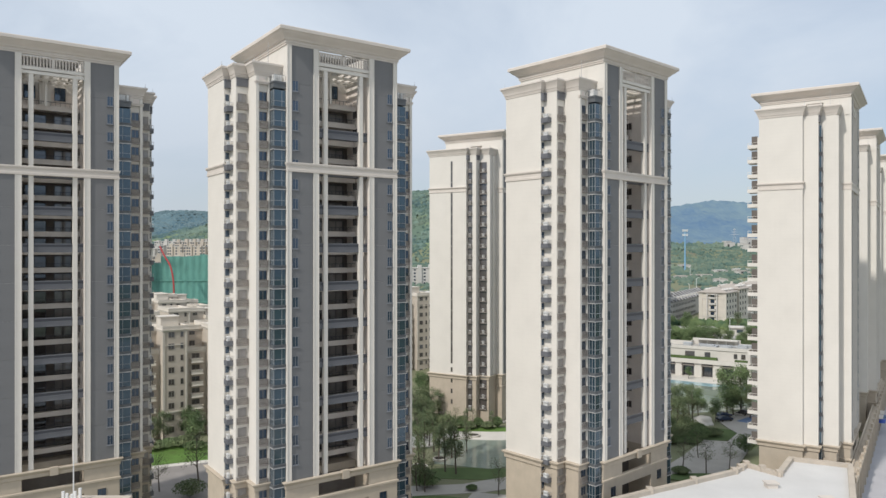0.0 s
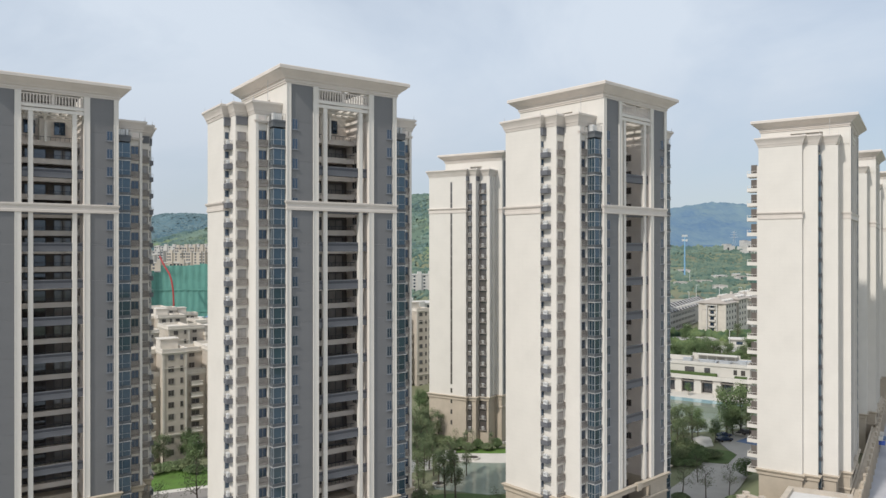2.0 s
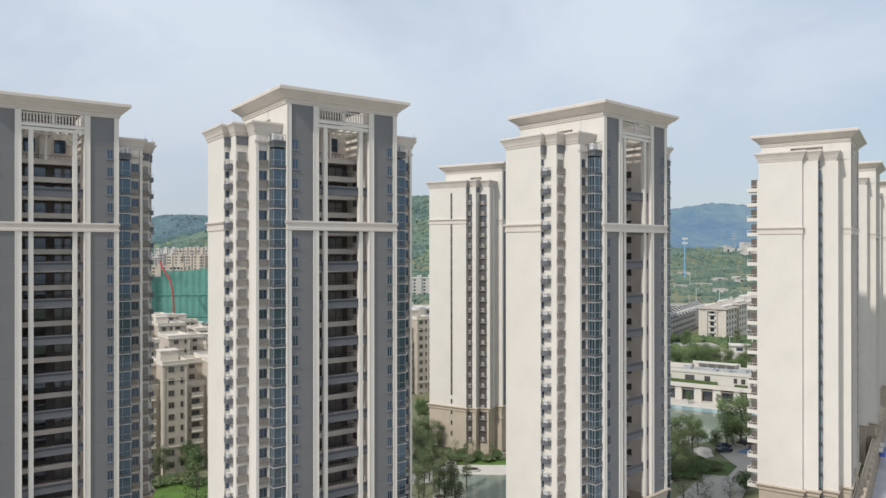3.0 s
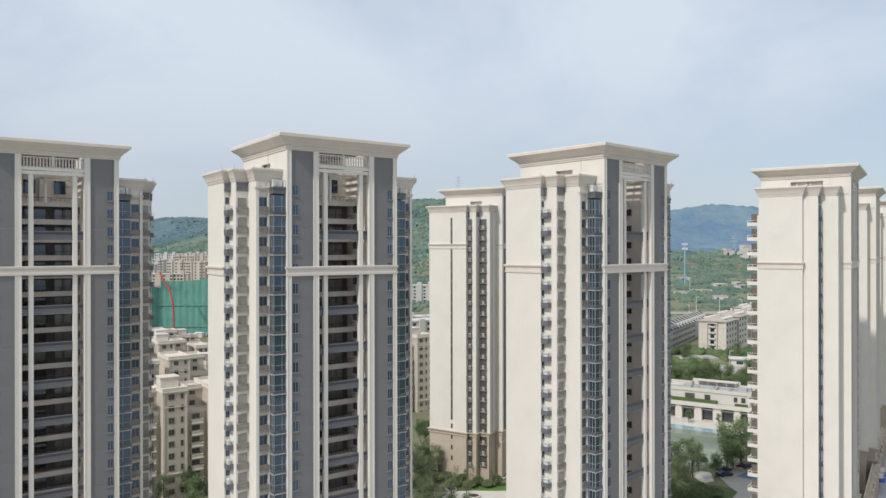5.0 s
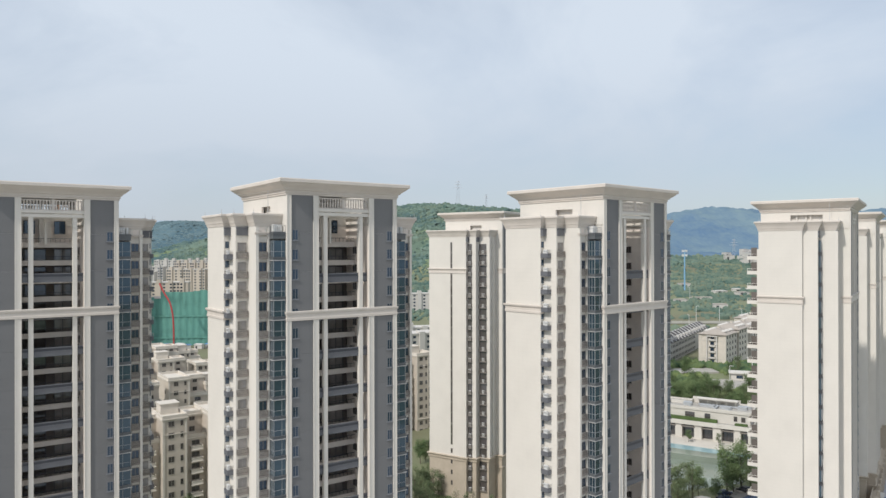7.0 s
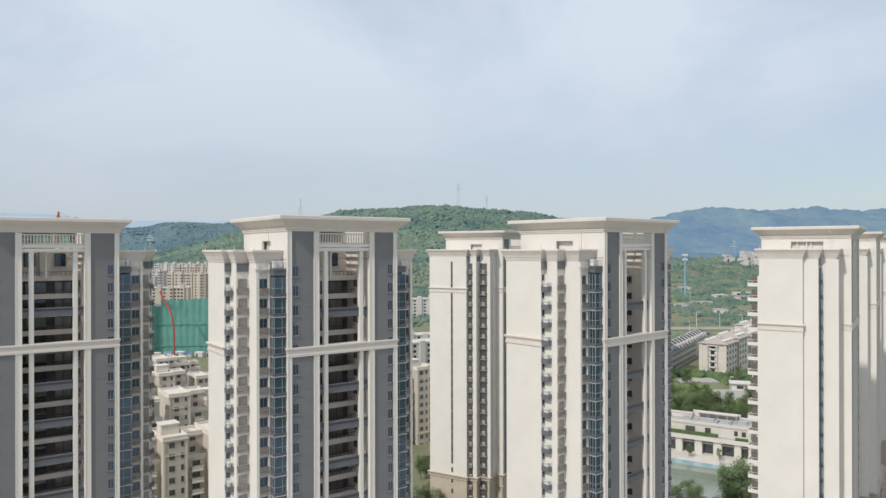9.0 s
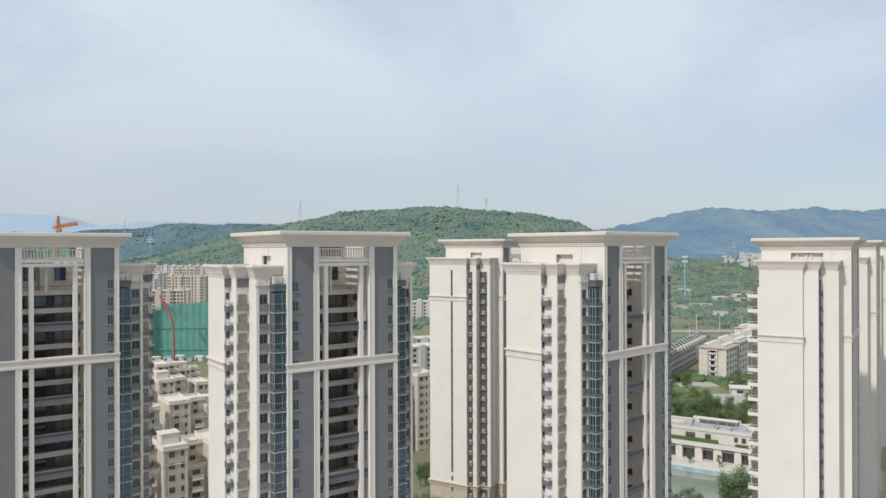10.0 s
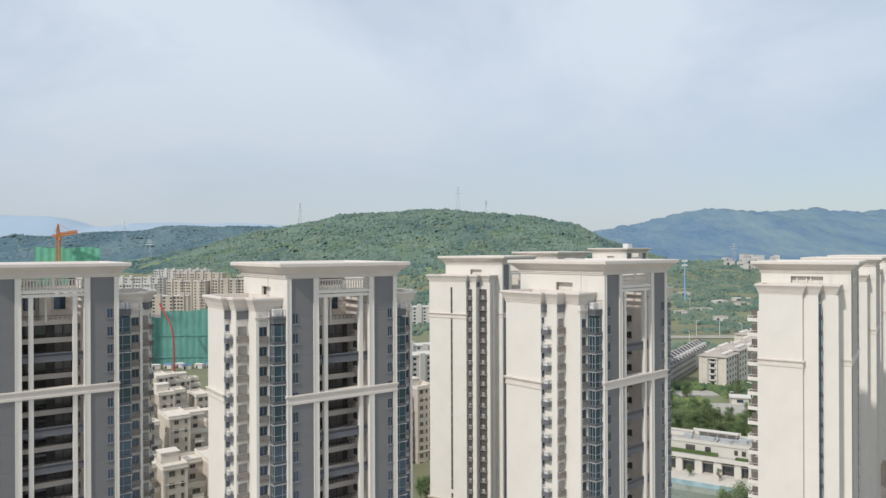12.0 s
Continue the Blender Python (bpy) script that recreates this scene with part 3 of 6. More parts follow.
def rear_balconies(tower, depth, base):
    """White balconies that stand out behind the low-end wing."""
    part("rear_wall", boxes([(-6.9, -3.0, depth, depth + 0.3, base, 70.5)]), CREAM, tower)
    for z in LEVELS[:-1]:
        for dz in ((0,) if z > 16 else (0, -FLOOR, -2 * FLOOR)):
            slab = piece("balcony", stock("rear_balcony", CREAM, lambda: boxes([(-6.7, -3.2, 0, 1.9, -0.2, 0), (-6.7, -3.2, 1.8, 1.9, 0, 0.5), (-6.7, -6.6, 0, 1.8, 0, 0.5), (-6.72, -6.66, 0, 1.86, 0.92, 0.98), (-6.72, -6.66, 0.9, 0.96, 0.5, 0.92), (-6.72, -6.66, 1.8, 1.86, 0.5, 0.92)])), tower, (0, depth + 0.3, z + dz + 0.2))
            # a thin dark panel stands for the shaded balcony opening
            piece("dark_screen", stock("dark_screen", INTERIOR_SHADE, lambda: boxes([(-6.5, -6.45, 0.0, 1.15, 0.0, 2.2)])), slab, (0, 0, 0))


tower_block((-23.3, 106.0), 35.6)
tower_block((26.2, 116.3), 42.0)
tower_block((-69.75, 107.6), 35.2, wings=(0, 1))
tower_block((79.3, 138.7), 55.8, base=10.4, wings=(1, 0), bay=False, ac=False, rear=True, deep=16.0, dz=-0.75, niche=(4.6, 10.4))
tower_block((115.4, 190.0), 55.8, base=10.4, wings=(1, 0), front=False, bay=False, ac=False, deep=16.0, dz=-0.75, niche=(4.6, 10.4))
tower_block((151.0, 242.0), 55.8, base=10.4, wings=(1, 0), front=False, bay=False, ac=False, deep=16.0, dz=-0.75, niche=(4.6, 10.4))
tower_block((16.25, 196.95), 58.9, depth=19.25, wings=(1, 0), front=False, strip=True, bay=False, zb=65.4)
# two towers further back, of which little more than the roofs stand clear
tower_block((42.0, 262.0), 46.0, wings=(0, 0), front=False, lift=0.9)
back_tower = tower_block((85.0, 330.0), 46.0, wings=(0, 0), front=False, lift=2.2)
part("lift_hut", boxes([(13, 16.5, 6, 9, 80.9, 83.2)]), AC_WHITE, back_tower, "white lift motor hut")

# ---- ground: one sheet from the estate to the hills ----


def leafy(name, dark, light, scale=0.2):
    return surface(name, light, 0.9, 0.3, scale, 2.0, 0.0, tint=dark)


def smooth(a, b, t):
    t = np.clip((t - a) / (b - a), 0, 1)
    return t * t * (3 - 2 * t)


def rolling(x, y, s, seed):
    r = np.random.RandomState(seed)
    h = 0
    for i in range(5):
        a, p, q = r.uniform(0, 6.28, 3)
        k = 6.28 / (s / 1.7 ** i)
        h = h + np.sin(k * (x * np.cos(a) + y * np.sin(a)) + p) * np.cos(k * 0.7 * (y * np.cos(a) - x * np.sin(a)) + q) / 1.6 ** i
    return h


def height(x, y):
    z = 3.5 * smooth(250, 268, y) + 4.5 * smooth(300, 400, y) + 14 * smooth(420, 800, y) + 10 * smooth(800, 1150, y)
    z = z + rolling(x, y, 420, 3) * 4.0 * smooth(500, 900, y)
    mid = np.interp(x, (-800, -560, -490, -390, -290, -190, -90, 0, 85, 165, 245, 275, 420), (40, 66, 78, 104, 126, 144, 152, 155, 149, 139, 128, 110, 55))
    mid = mid + rolling(x, y, 150, 5) * 3
    z = np.maximum(z, mid * np.exp(-((y - 1350) / np.where(y < 1350, 330, 600)) ** 2) * (1 - 0.2 * smooth(1350, 1700, y)))
    left = np.interp(x, (-2400, -1090, -950, -775, -640, -530, -400, 0, 300), (110, 114, 122, 134, 140, 142, 138, 120, 60)) + rolling(x, y, 260, 7) * 5
    z = np.maximum(z, left * np.exp(-((y - 1800) / 380) ** 2))
    right = np.interp(x, (300, 600, 800, 930, 1120, 1280, 1510, 1650, 1850, 2500), (60, 140, 176, 215, 244, 222, 236, 222, 232, 220)) + rolling(x, y, 420, 9) * 7 + rolling(x, y, 170, 13) * 6 + rolling(x, y, 75, 17) * 3
    z = np.maximum(z, right * np.exp(-((y - 2950) / 900) ** 2))
    far = np.interp(x, (-3600, -2240, -1950, -1800, -1380, -950, 0, 900), (240, 268, 255, 205, 226, 216, 190, 150)) + rolling(x, y, 700, 11) * 6
    return np.maximum(z, far * np.exp(-((y - 3700) / 420) ** 2))


MEADOW = surface("meadow", (0.155, 0.19, 0.10), 0.95, 0.4, 0.02, 0.4, 0.1, tint=(0.25, 0.215, 0.15))
xs = np.concatenate([np.arange(-3600, -900, 60), np.arange(-900, 900, 15), np.arange(900, 2200, 25), np.arange(2200, 3601, 60)])
ys = np.concatenate([np.arange(-500, 150, 60), np.arange(150, 1500, 15), np.arange(1500, 3000, 25), np.arange(3000, 4601, 50)])
gx, gy = np.meshgrid(xs, ys)
gz = height(gx, gy)
me = bpy.data.meshes.new("ground")
n = len(xs)
quads = [(j * n + i, j * n + i + 1, (j + 1) * n + i + 1, (j + 1) * n + i) for j in range(len(ys) - 1) for i in range(n - 1)]
me.from_pydata(np.stack([gx.ravel(), gy.ravel(), gz.ravel()], 1).tolist(), [], quads)
me.polygons.foreach_set("use_smooth", [True] * len(quads))
me.materials.append(MEADOW)


def distant_woods(name, dark, light):
    """Woods on a far mountain: clumps and clearings at three scales, drawn out along the slope. Haze is put into dark
    and light.
    """
    m = bpy.data.materials.new(name)
    m.use_nodes = True
    n, l = m.node_tree.nodes, m.node_tree.links
    p = n["Principled BSDF"]
    p.inputs["Roughness"].default_value = 1.0
    p.inputs["Specular IOR Level"].default_value = 0.0
    c, mp = n.new("ShaderNodeTexCoord"), n.new("ShaderNodeMapping")
    mp.inputs["Scale"].default_value = (1.0, 0.22, 0.6)
    l.new(c.outputs["Object"], mp.inputs["Vector"])
    last = None
    for scale, amount, start in ((0.006, 1.5, -1.05), (0.03, 0.9, 0.0), (0.11, 0.7, 0.0)):
        t, a = n.new("ShaderNodeTexNoise"), n.new("ShaderNodeMath")
        t.inputs["Scale"].default_value, t.inputs["Detail"].default_value = scale, 4.0
        l.new(mp.outputs["Vector"], t.inputs["Vector"])
        a.operation = "MULTIPLY_ADD"
        a.inputs[1].default_value, a.inputs[2].default_value = amount, start
        l.new(t.outputs["Fac"], a.inputs[0])
        if last:
            l.new(last.outputs[0], a.inputs[2])
        last = a
    mixed = n.new("ShaderNodeMix")
    mixed.data_type = "RGBA"
    mixed.inputs["A"].default_value, mixed.inputs["B"].default_value = (*dark, 1), (*light, 1)
    l.new(last.outputs[0], mixed.inputs["Factor"])
    l.new(mixed.outputs["Result"], p.inputs["Base Color"])
    return m


WOODED = surface("wooded_slope", (0.12, 0.175, 0.125), 0.95, 0.3, 0.012, 0.12, 0.0, tint=(0.10, 0.16, 0.12))
# distance haze is put into the blue of the next three slope colours
HAZED_FAR_SLOPE = distant_woods("hazed_far_slope", (0.096, 0.166, 0.268), (0.196, 0.272, 0.3))
HAZED_RIDGE_SLOPE = distant_woods("hazed_ridge_slope", (0.05, 0.1, 0.135), (0.15, 0.222, 0.245))
HORIZON = surface("hazed_horizon_slope", (0.30, 0.39, 0.48), 0.95, 0.08, 0.003, 0.03, 0.0)
for m_ in (WOODED, HAZED_FAR_SLOPE, HORIZON, HAZED_RIDGE_SLOPE):
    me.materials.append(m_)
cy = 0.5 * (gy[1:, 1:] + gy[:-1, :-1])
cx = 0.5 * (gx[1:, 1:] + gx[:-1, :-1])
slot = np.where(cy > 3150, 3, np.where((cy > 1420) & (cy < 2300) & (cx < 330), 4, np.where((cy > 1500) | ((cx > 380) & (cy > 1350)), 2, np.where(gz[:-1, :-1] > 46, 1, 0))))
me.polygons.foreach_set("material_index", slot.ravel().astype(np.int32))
tagged(new("ground", me), "green ground rising from the estate to wooded hills", "ground", kind="structure")

# ---- woods: clumps of crowns on the slopes ----


def clump_forms(count, seed, detail=1):
    res = []
    for k in range(count):
        bm = bmesh.new()
        bmesh.ops.create_icosphere(bm, subdivisions=detail + 1, radius=1.0)
        off = Vector((k * 7.3, seed * 3.1, 0))
        for v in bm.verts:
            p = v.co.copy()
            v.co = p * (0.78 + 0.55 * noise.noise(p * 1.6 + off) + 0.3 * noise.noise(p * 4.1 + off))
            if not detail:
                v.co *= 1 + 0.5 * noise.noise(p * 9.0 + off)
            v.co.z *= 0.85
        bm.verts.index_update()
        res.append((np.array([v.co[:] for v in bm.verts]), np.array([[v.index for v in f.verts] for f in bm.faces])))
        bm.free()
    return res


FORMS = clump_forms(8, 1)
FORMS_LOW = clump_forms(6, 2, 0)


def woods(name, spots, sizes, material, label, forms=None, tall=1.15, seed=0, root=0.35):
    """One object of kind stuff: a clump of leaves at each spot."""
    r = np.random.RandomState(seed)
    forms = forms or FORMS
    verts, faces, base = [], [], 0
    for (x, y, z), s in zip(spots, sizes):
        v, f = forms[r.randint(len(forms))]
        a = r.uniform(0, 6.28)
        c, q = math.cos(a), math.sin(a)
        w = v * (s * r.uniform(0.8, 1.2), s * r.uniform(0.8, 1.2), s * tall * r.uniform(0.8, 1.25))
        verts.append(np.stack([w[:, 0] * c - w[:, 1] * q + x, w[:, 0] * q + w[:, 1] * c + y, w[:, 2] + z + s * root], 1))
        faces.append(f + base)
        base += len(v)
    verts, faces = np.concatenate(verts), np.concatenate(faces)
    mesh = bpy.data.meshes.new(name)
    mesh.from_pydata(verts.tolist(), [], faces.tolist())
    mesh.polygons.foreach_set("use_smooth", [forms is not FORMS_LOW] * len(faces))
    mesh.materials.append(material)
    return tagged(new(name, mesh), label, "trees", kind="stuff")


def foliage(name, dark, light, patch=0.01, soft=0.0, drift=2.6, grain=0.9):
    """Leaves whose green shifts from clump to clump and over the slope."""
    m = bpy.data.materials.new(name)
    m.use_nodes = True
    n, l = m.node_tree.nodes, m.node_tree.links
    p = n["Principled BSDF"]
    p.inputs["Roughness"].default_value = 0.8
    p.inputs["Specular IOR Level"].default_value = 0.2
    geo, c = n.new("ShaderNodeNewGeometry"), n.new("ShaderNodeTexCoord")
    wide, leaf = n.new("ShaderNodeTexNoise"), n.new("ShaderNodeTexNoise")
    wide.inputs["Scale"].default_value, leaf.inputs["Scale"].default_value = patch, grain
    wide.inputs["Detail"].default_value = 4.0
    leaf.inputs["Detail"].default_value = 5
    for t in (wide, leaf):
        l.new(c.outputs["Object"], t.inputs["Vector"])
    a, b = n.new("ShaderNodeMath"), n.new("ShaderNodeMath")
    a.operation = b.operation = "MULTIPLY_ADD"
    a.inputs[1].default_value, b.inputs[1].default_value = 0.4, drift
    l.new(geo.outputs["Random Per Island"], a.inputs[0])
    l.new(wide.outputs["Fac"], b.inputs[0])
    b.inputs[2].default_value = 0.05 - drift / 2
    l.new(b.outputs[0], a.inputs[2])
    e = n.new("ShaderNodeMath")
    e.operation = "MULTIPLY_ADD"
    e.inputs[1].default_value = 0.55 if grain > 0.5 else 1.1
    l.new(leaf.outputs["Fac"], e.inputs[0])
    l.new(a.outputs[0], e.inputs[2])
    mixed = n.new("ShaderNodeMix")
    mixed.data_type = "RGBA"
    mixed.inputs["A"].default_value, mixed.inputs["B"].default_value = (*dark, 1), (*light, 1)
    l.new(e.outputs[0], mixed.inputs["Factor"])
    l.new(mixed.outputs["Result"], p.inputs["Base Color"])
    # normals lean towards the sun, which evens out the shading
    if soft:
        lean, unit = n.new("ShaderNodeVectorMath"), n.new("ShaderNodeVectorMath")
        lean.operation, unit.operation = "MULTIPLY_ADD", "NORMALIZE"
        lean.inputs[1].default_value, lean.inputs[2].default_value = (1 - soft,) * 3, (-0.35 * soft, -0.5 * soft, 0.79 * soft)
        l.new(geo.outputs["Normal"], lean.inputs[0])
        l.new(lean.outputs[0], unit.inputs[0])
        l.new(unit.outputs[0], p.inputs["Normal"])
    return m


# haze is put into both leaf colours: more blue, less contrast
HAZED_HILL_LEAVES = foliage("hazed_hill_leaves", (0.056, 0.108, 0.118), (0.146, 0.21, 0.172), 0.009, 0.88, 4.2, 0.16)
HAZED_VALLEY_LEAVES = foliage("hazed_valley_leaves", (0.055, 0.108, 0.095), (0.158, 0.203, 0.15), 0.03, 0.55)


def scatter(count, x0, x1, y0, y1, seed, keep=None):
    r = np.random.RandomState(seed)
    x, y = r.uniform(x0, x1, count), r.uniform(y0, y1, count)
    if keep is not None:
        k = keep(x, y)
        x, y = x[k], y[k]
    return np.stack([x, y, height(x, y)], 1), r


def on_hill(x, y):
    bare = rolling(x, y, 190, 21)
    return (height(x, y) > 48) & (bare < 0.85) & (np.abs(x) / y < 0.66)


spots, r = scatter(46000, -850, 460, 960, 1370, 31, on_hill)
open_slope = (rolling(spots[:, 0], spots[:, 1], 120, 61) > 0.55) & (spots[:, 2] < 125)
trees, bushes = spots[~open_slope], spots[open_slope]
size = r.uniform(1.9, 4.2, len(trees)) * np.where(r.uniform(0, 1, len(trees)) > 0.95, 1.8, 1.0)
woods("hill_trees", trees, size, HAZED_HILL_LEAVES, "dense green woods on the nearest hill", FORMS_LOW, 0.8, 0, -0.1)
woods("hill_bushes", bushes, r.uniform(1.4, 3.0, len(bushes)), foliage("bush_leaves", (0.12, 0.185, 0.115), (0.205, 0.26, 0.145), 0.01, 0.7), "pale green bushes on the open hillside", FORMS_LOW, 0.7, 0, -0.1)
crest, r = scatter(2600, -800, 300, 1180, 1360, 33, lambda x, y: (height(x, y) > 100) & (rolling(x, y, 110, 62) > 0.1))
woods("crest_trees", crest, r.uniform(2.4, 5.2, len(crest)), HAZED_HILL_LEAVES, "taller trees along the crest of the hill", FORMS, 1.05, 4, 0.1)

# the ridge leaves take still more blue for the haze
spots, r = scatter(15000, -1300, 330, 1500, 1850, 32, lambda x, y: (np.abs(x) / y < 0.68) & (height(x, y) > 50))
woods("ridge_trees", spots, r.uniform(2.4, 5.0, len(spots)), foliage("hazed_ridge_leaves", (0.062, 0.118, 0.15), (0.13, 0.195, 0.215), 0.006, 0.92, 4.0, 0.12), "woods on the ridge behind, with blue haze in their green", FORMS_LOW, 0.7, 0, -0.15)

# ---- older apartment blocks, houses and town behind the towers ----
BLOCK_WALL = surface("warm_beige_wall", (0.52, 0.465, 0.40), 0.9, 0.14, 0.3, 5.0, 0.1, streak=0.35)
BLOCK_TRIM = surface("pale_beige_trim", (0.63, 0.585, 0.52), 0.85, 0.12, 0.5, 6.0, 0.1)
FAR_WALL = surface("tan_wall", (0.54, 0.48, 0.41), 0.9, 0.2, 0.05, 1.0, 0.0)
FAR_PALE = surface("pale_wall", (0.58, 0.56, 0.53), 0.9, 0.15, 0.05, 1.0, 0.0)
ROOF_DARK = surface("dark_roof_tiles", (0.10, 0.095, 0.095), 0.8, 0.25, 0.4, 5.0, 0.3)
ROOF_TAN = surface("tan_flat_roof", (0.40, 0.36, 0.32), 0.9, 0.2, 0.3, 4.0, 0.1)
NET_BRIGHT = surface("bright_green_net", (0.14, 0.42, 0.29), 0.85, 0.25, 0.2, 2.0, 0.1)
NET_PALE = surface("pale_green_net", (0.13, 0.33, 0.28), 0.85, 0.3, 0.2, 2.0, 0.1)
NET = surface("green_safety_net", (0.098, 0.25, 0.215), 0.85, 0.42, 0.12, 2.0, 0.2, streak=0.9)
RED_PIPE = surface("red_painted_steel", (0.45, 0.06, 0.06), 0.6, 0.2, 0.5, 4.0, 0.0)
ORANGE = surface("orange_painted_steel", (0.50, 0.20, 0.06), 0.6, 0.2, 0.5, 4.0, 0.0)
STEEL = surface("galvanised_steel", (0.5, 0.53, 0.56), 0.5, 0.15, 0.5, 5.0, 0.0, 0.4)
BLUE_STEEL = surface("blue_painted_steel", (0.22, 0.42, 0.62), 0.5, 0.12, 0.5, 5.0, 0.0)


def block_cap(b, xa, xb, ya, yb, t):
    cap = bmesh.new()
    profile_ring(cap, rect(xa, xb, ya, yb), ((0.02, t - 0.7), (0.12, t - 0.66), (0.12, t - 0.4), (0.3, t - 0.3), (0.3, t - 0.02), (0.14, t), (0.14, t + 0.85), (-0.12, t + 0.85), (-0.12, t + 0.1)), True)
    part("parapet", cap, BLOCK_TRIM, b)


def mid_block(place, turn, w, d, floors, seed, label):
    """A stepped block: staggered bays, corner strips, balconies, roof terraces, huts and parapets."""
    r = random.Random(seed)
    b = thing("apartment_block", place, turn, label, "building", "older apartment blocks")
    bays = max(2, round(w / 10.5))
    bw = w / bays
    for i in range(bays):
        x0, off = -w / 2 + i * bw, (0.0, 2.6, 1.2)[(i + seed) % 3]
        xm, x1 = x0 + bw * 0.52, x0 + bw
        top = floors * 3.0 + 1.0 - 3.0 * r.choice((0, 0, 1))
        mid = top - 3.0 * r.choice((1, 2, 2))
        ym = off + 1.7
        part("wall", boxes([(x0, xm, off, d, 0, top)]), BLOCK_WALL, b)
        part("wall", boxes([(xm, x1, ym, d - 0.5, 0, mid)]), BLOCK_WALL, b)
        part("upper_wall", boxes([(xm, x1, ym + 3.2, d - 0.5, mid, top - 0.6)]), BLOCK_WALL, b)
        block_cap(b, x0, xm, off, d, top)
        block_cap(b, xm + 0.3, x1, ym, ym + 3.0, mid)
        block_cap(b, xm + 0.3, x1, ym + 3.2, d - 0.5, top - 0.6)
        for xa in (x0, xm - 0.4):
            part("corner_strip", boxes([(xa - 0.06, xa + 0.46, off - 0.12, off + 0.02, 7.2, top - 0.7)]), BLOCK_TRIM, b)
        part("string_course", boxes([(x0 - 0.14, xm + 0.14, off - 0.2, off + 0.05, 6.9, 7.25), (x0 - 0.1, xm + 0.1, off - 0.16, off + 0.05, top - 4.1, top - 3.9)]), BLOCK_TRIM, b)
        hut = boxes([(x0 + 0.8, xm - 0.6, d * 0.5, d * 0.82, top, top + 2.6), (x0 + 0.55, xm - 0.35, d * 0.5 - 0.25, d * 0.82 + 0.25, top + 2.6, top + 2.85)])
        if i % 2 == seed % 2:
            part("roof_hut", hut, BLOCK_TRIM, b)
        else:
            hut.free()
        for k in range(floors):
            z = 1.0 + 3.0 * k
            if z + 2.6 < top:
                window(b, "block_wide", 1.45, 1.5, (x0 + bw * 0.18, off - 0.02, z + 0.9), 0, 1, BROWN_METAL, LOGGIA_GLASS)
                window(b, "block_small", 0.75, 1.45, (x0 + bw * 0.41, off - 0.02, z + 0.95), 0, 0, BROWN_METAL, LOGGIA_GLASS)
            if z + 2.6 < mid:
                window(b, "block_door", 2.0, 2.15, (x0 + bw * 0.76, ym - 0.02, z + 0.1), 0, 1, BROWN_METAL, LOGGIA_GLASS)
                piece("balcony", stock("block_balcony", BLOCK_TRIM, lambda: block_balcony_mesh(2.9)), b, (x0 + bw * 0.76, ym, z))
            elif z + 2.4 < top:
                window(b, "block_wide", 1.45, 1.5, (x0 + bw * 0.76, ym + 3.18, z + 0.7), 0, 1, BROWN_METAL, LOGGIA_GLASS)
            if i == 0 and z + 2.6 < top and k % 2:
                window(b, "block_small", 0.75, 1.45, (x0 - 0.02, off + 4.0, z + 0.95), -90, 0, BROWN_METAL, LOGGIA_GLASS)
    return b


def block_balcony_mesh(w):
    bm = bmesh.new()
    profile_ring(bm, rect(-w / 2, w / 2, -1.5, 0.05), ((0, -0.15), (0.1, -0.1), (0.1, 0.1), (0, 0.15), (0, 0.85), (0.08, 0.9), (0.08, 1.0), (-0.1, 1.0), (-0.1, 0.1)), True, True)
    return bm


BLOCK = "beige stepped apartment block with balconies and roof terraces"
for i, (x, y, w, f) in enumerate(((-65, 181, 34, 9), (-99, 214, 30, 9), (-79, 240, 26, 9), (-113, 268, 34, 9), (-86, 290, 28, 9), (-13, 262, 30, 10), (-124, 308, 40, 9))):
    mid_block((x, y, 0), 36, w, 13, f, i + 1, BLOCK)


def far_block(place, turn, w, d, floors, wall, label, seed, cat_group="distant town"):
    """A far slab block: body with ribs, roof huts and rows of windows."""
    r = random.Random(seed)
    b = thing("apartment_block", place, turn, label, "building", cat_group)
    h = floors * 3.0
    part("wall", boxes([(-w / 2, w / 2, 0, d, -6, h)]), wall, b)
    n = max(2, int(w / 9))
    for i in range(n):
        x = -w / 2 + (i + 0.5) * w / n
        part("stair_tower", boxes([(x - 1.7, x + 1.7, -1.2, 3.5, -6, h + r.choice((1.5, 3.0, 3.5)))]), wall, b)
    part("roof", boxes([(-w / 2 - 0.4, w / 2 + 0.4, -0.4, d + 0.4, h, h + 0.7)]), FAR_PALE, b)
    rows = []
    for k in range(floors):
        for i in range(int(w / 3)):
            x = -w / 2 + 1.5 + 3.0 * i
            near = min(abs(x - (-w / 2 + (q + 0.5) * w / n)) for q in range(n))
            y = -1.24 if near < 1.0 else -0.04
            if near < 1.0 or near > 2.6:
                rows.append((x - 0.9, x + 0.9, y, y + 0.1, k * 3 + 0.9, k * 3 + 2.3))
        rows.append((-w / 2 - 0.04, -w / 2 + 0.1, d * 0.3, d * 0.3 + 1.5, k * 3 + 0.9, k * 3 + 2.3))
    tagged(part("glazing", boxes(rows), GLASS, b), kind="stuff")
    return b


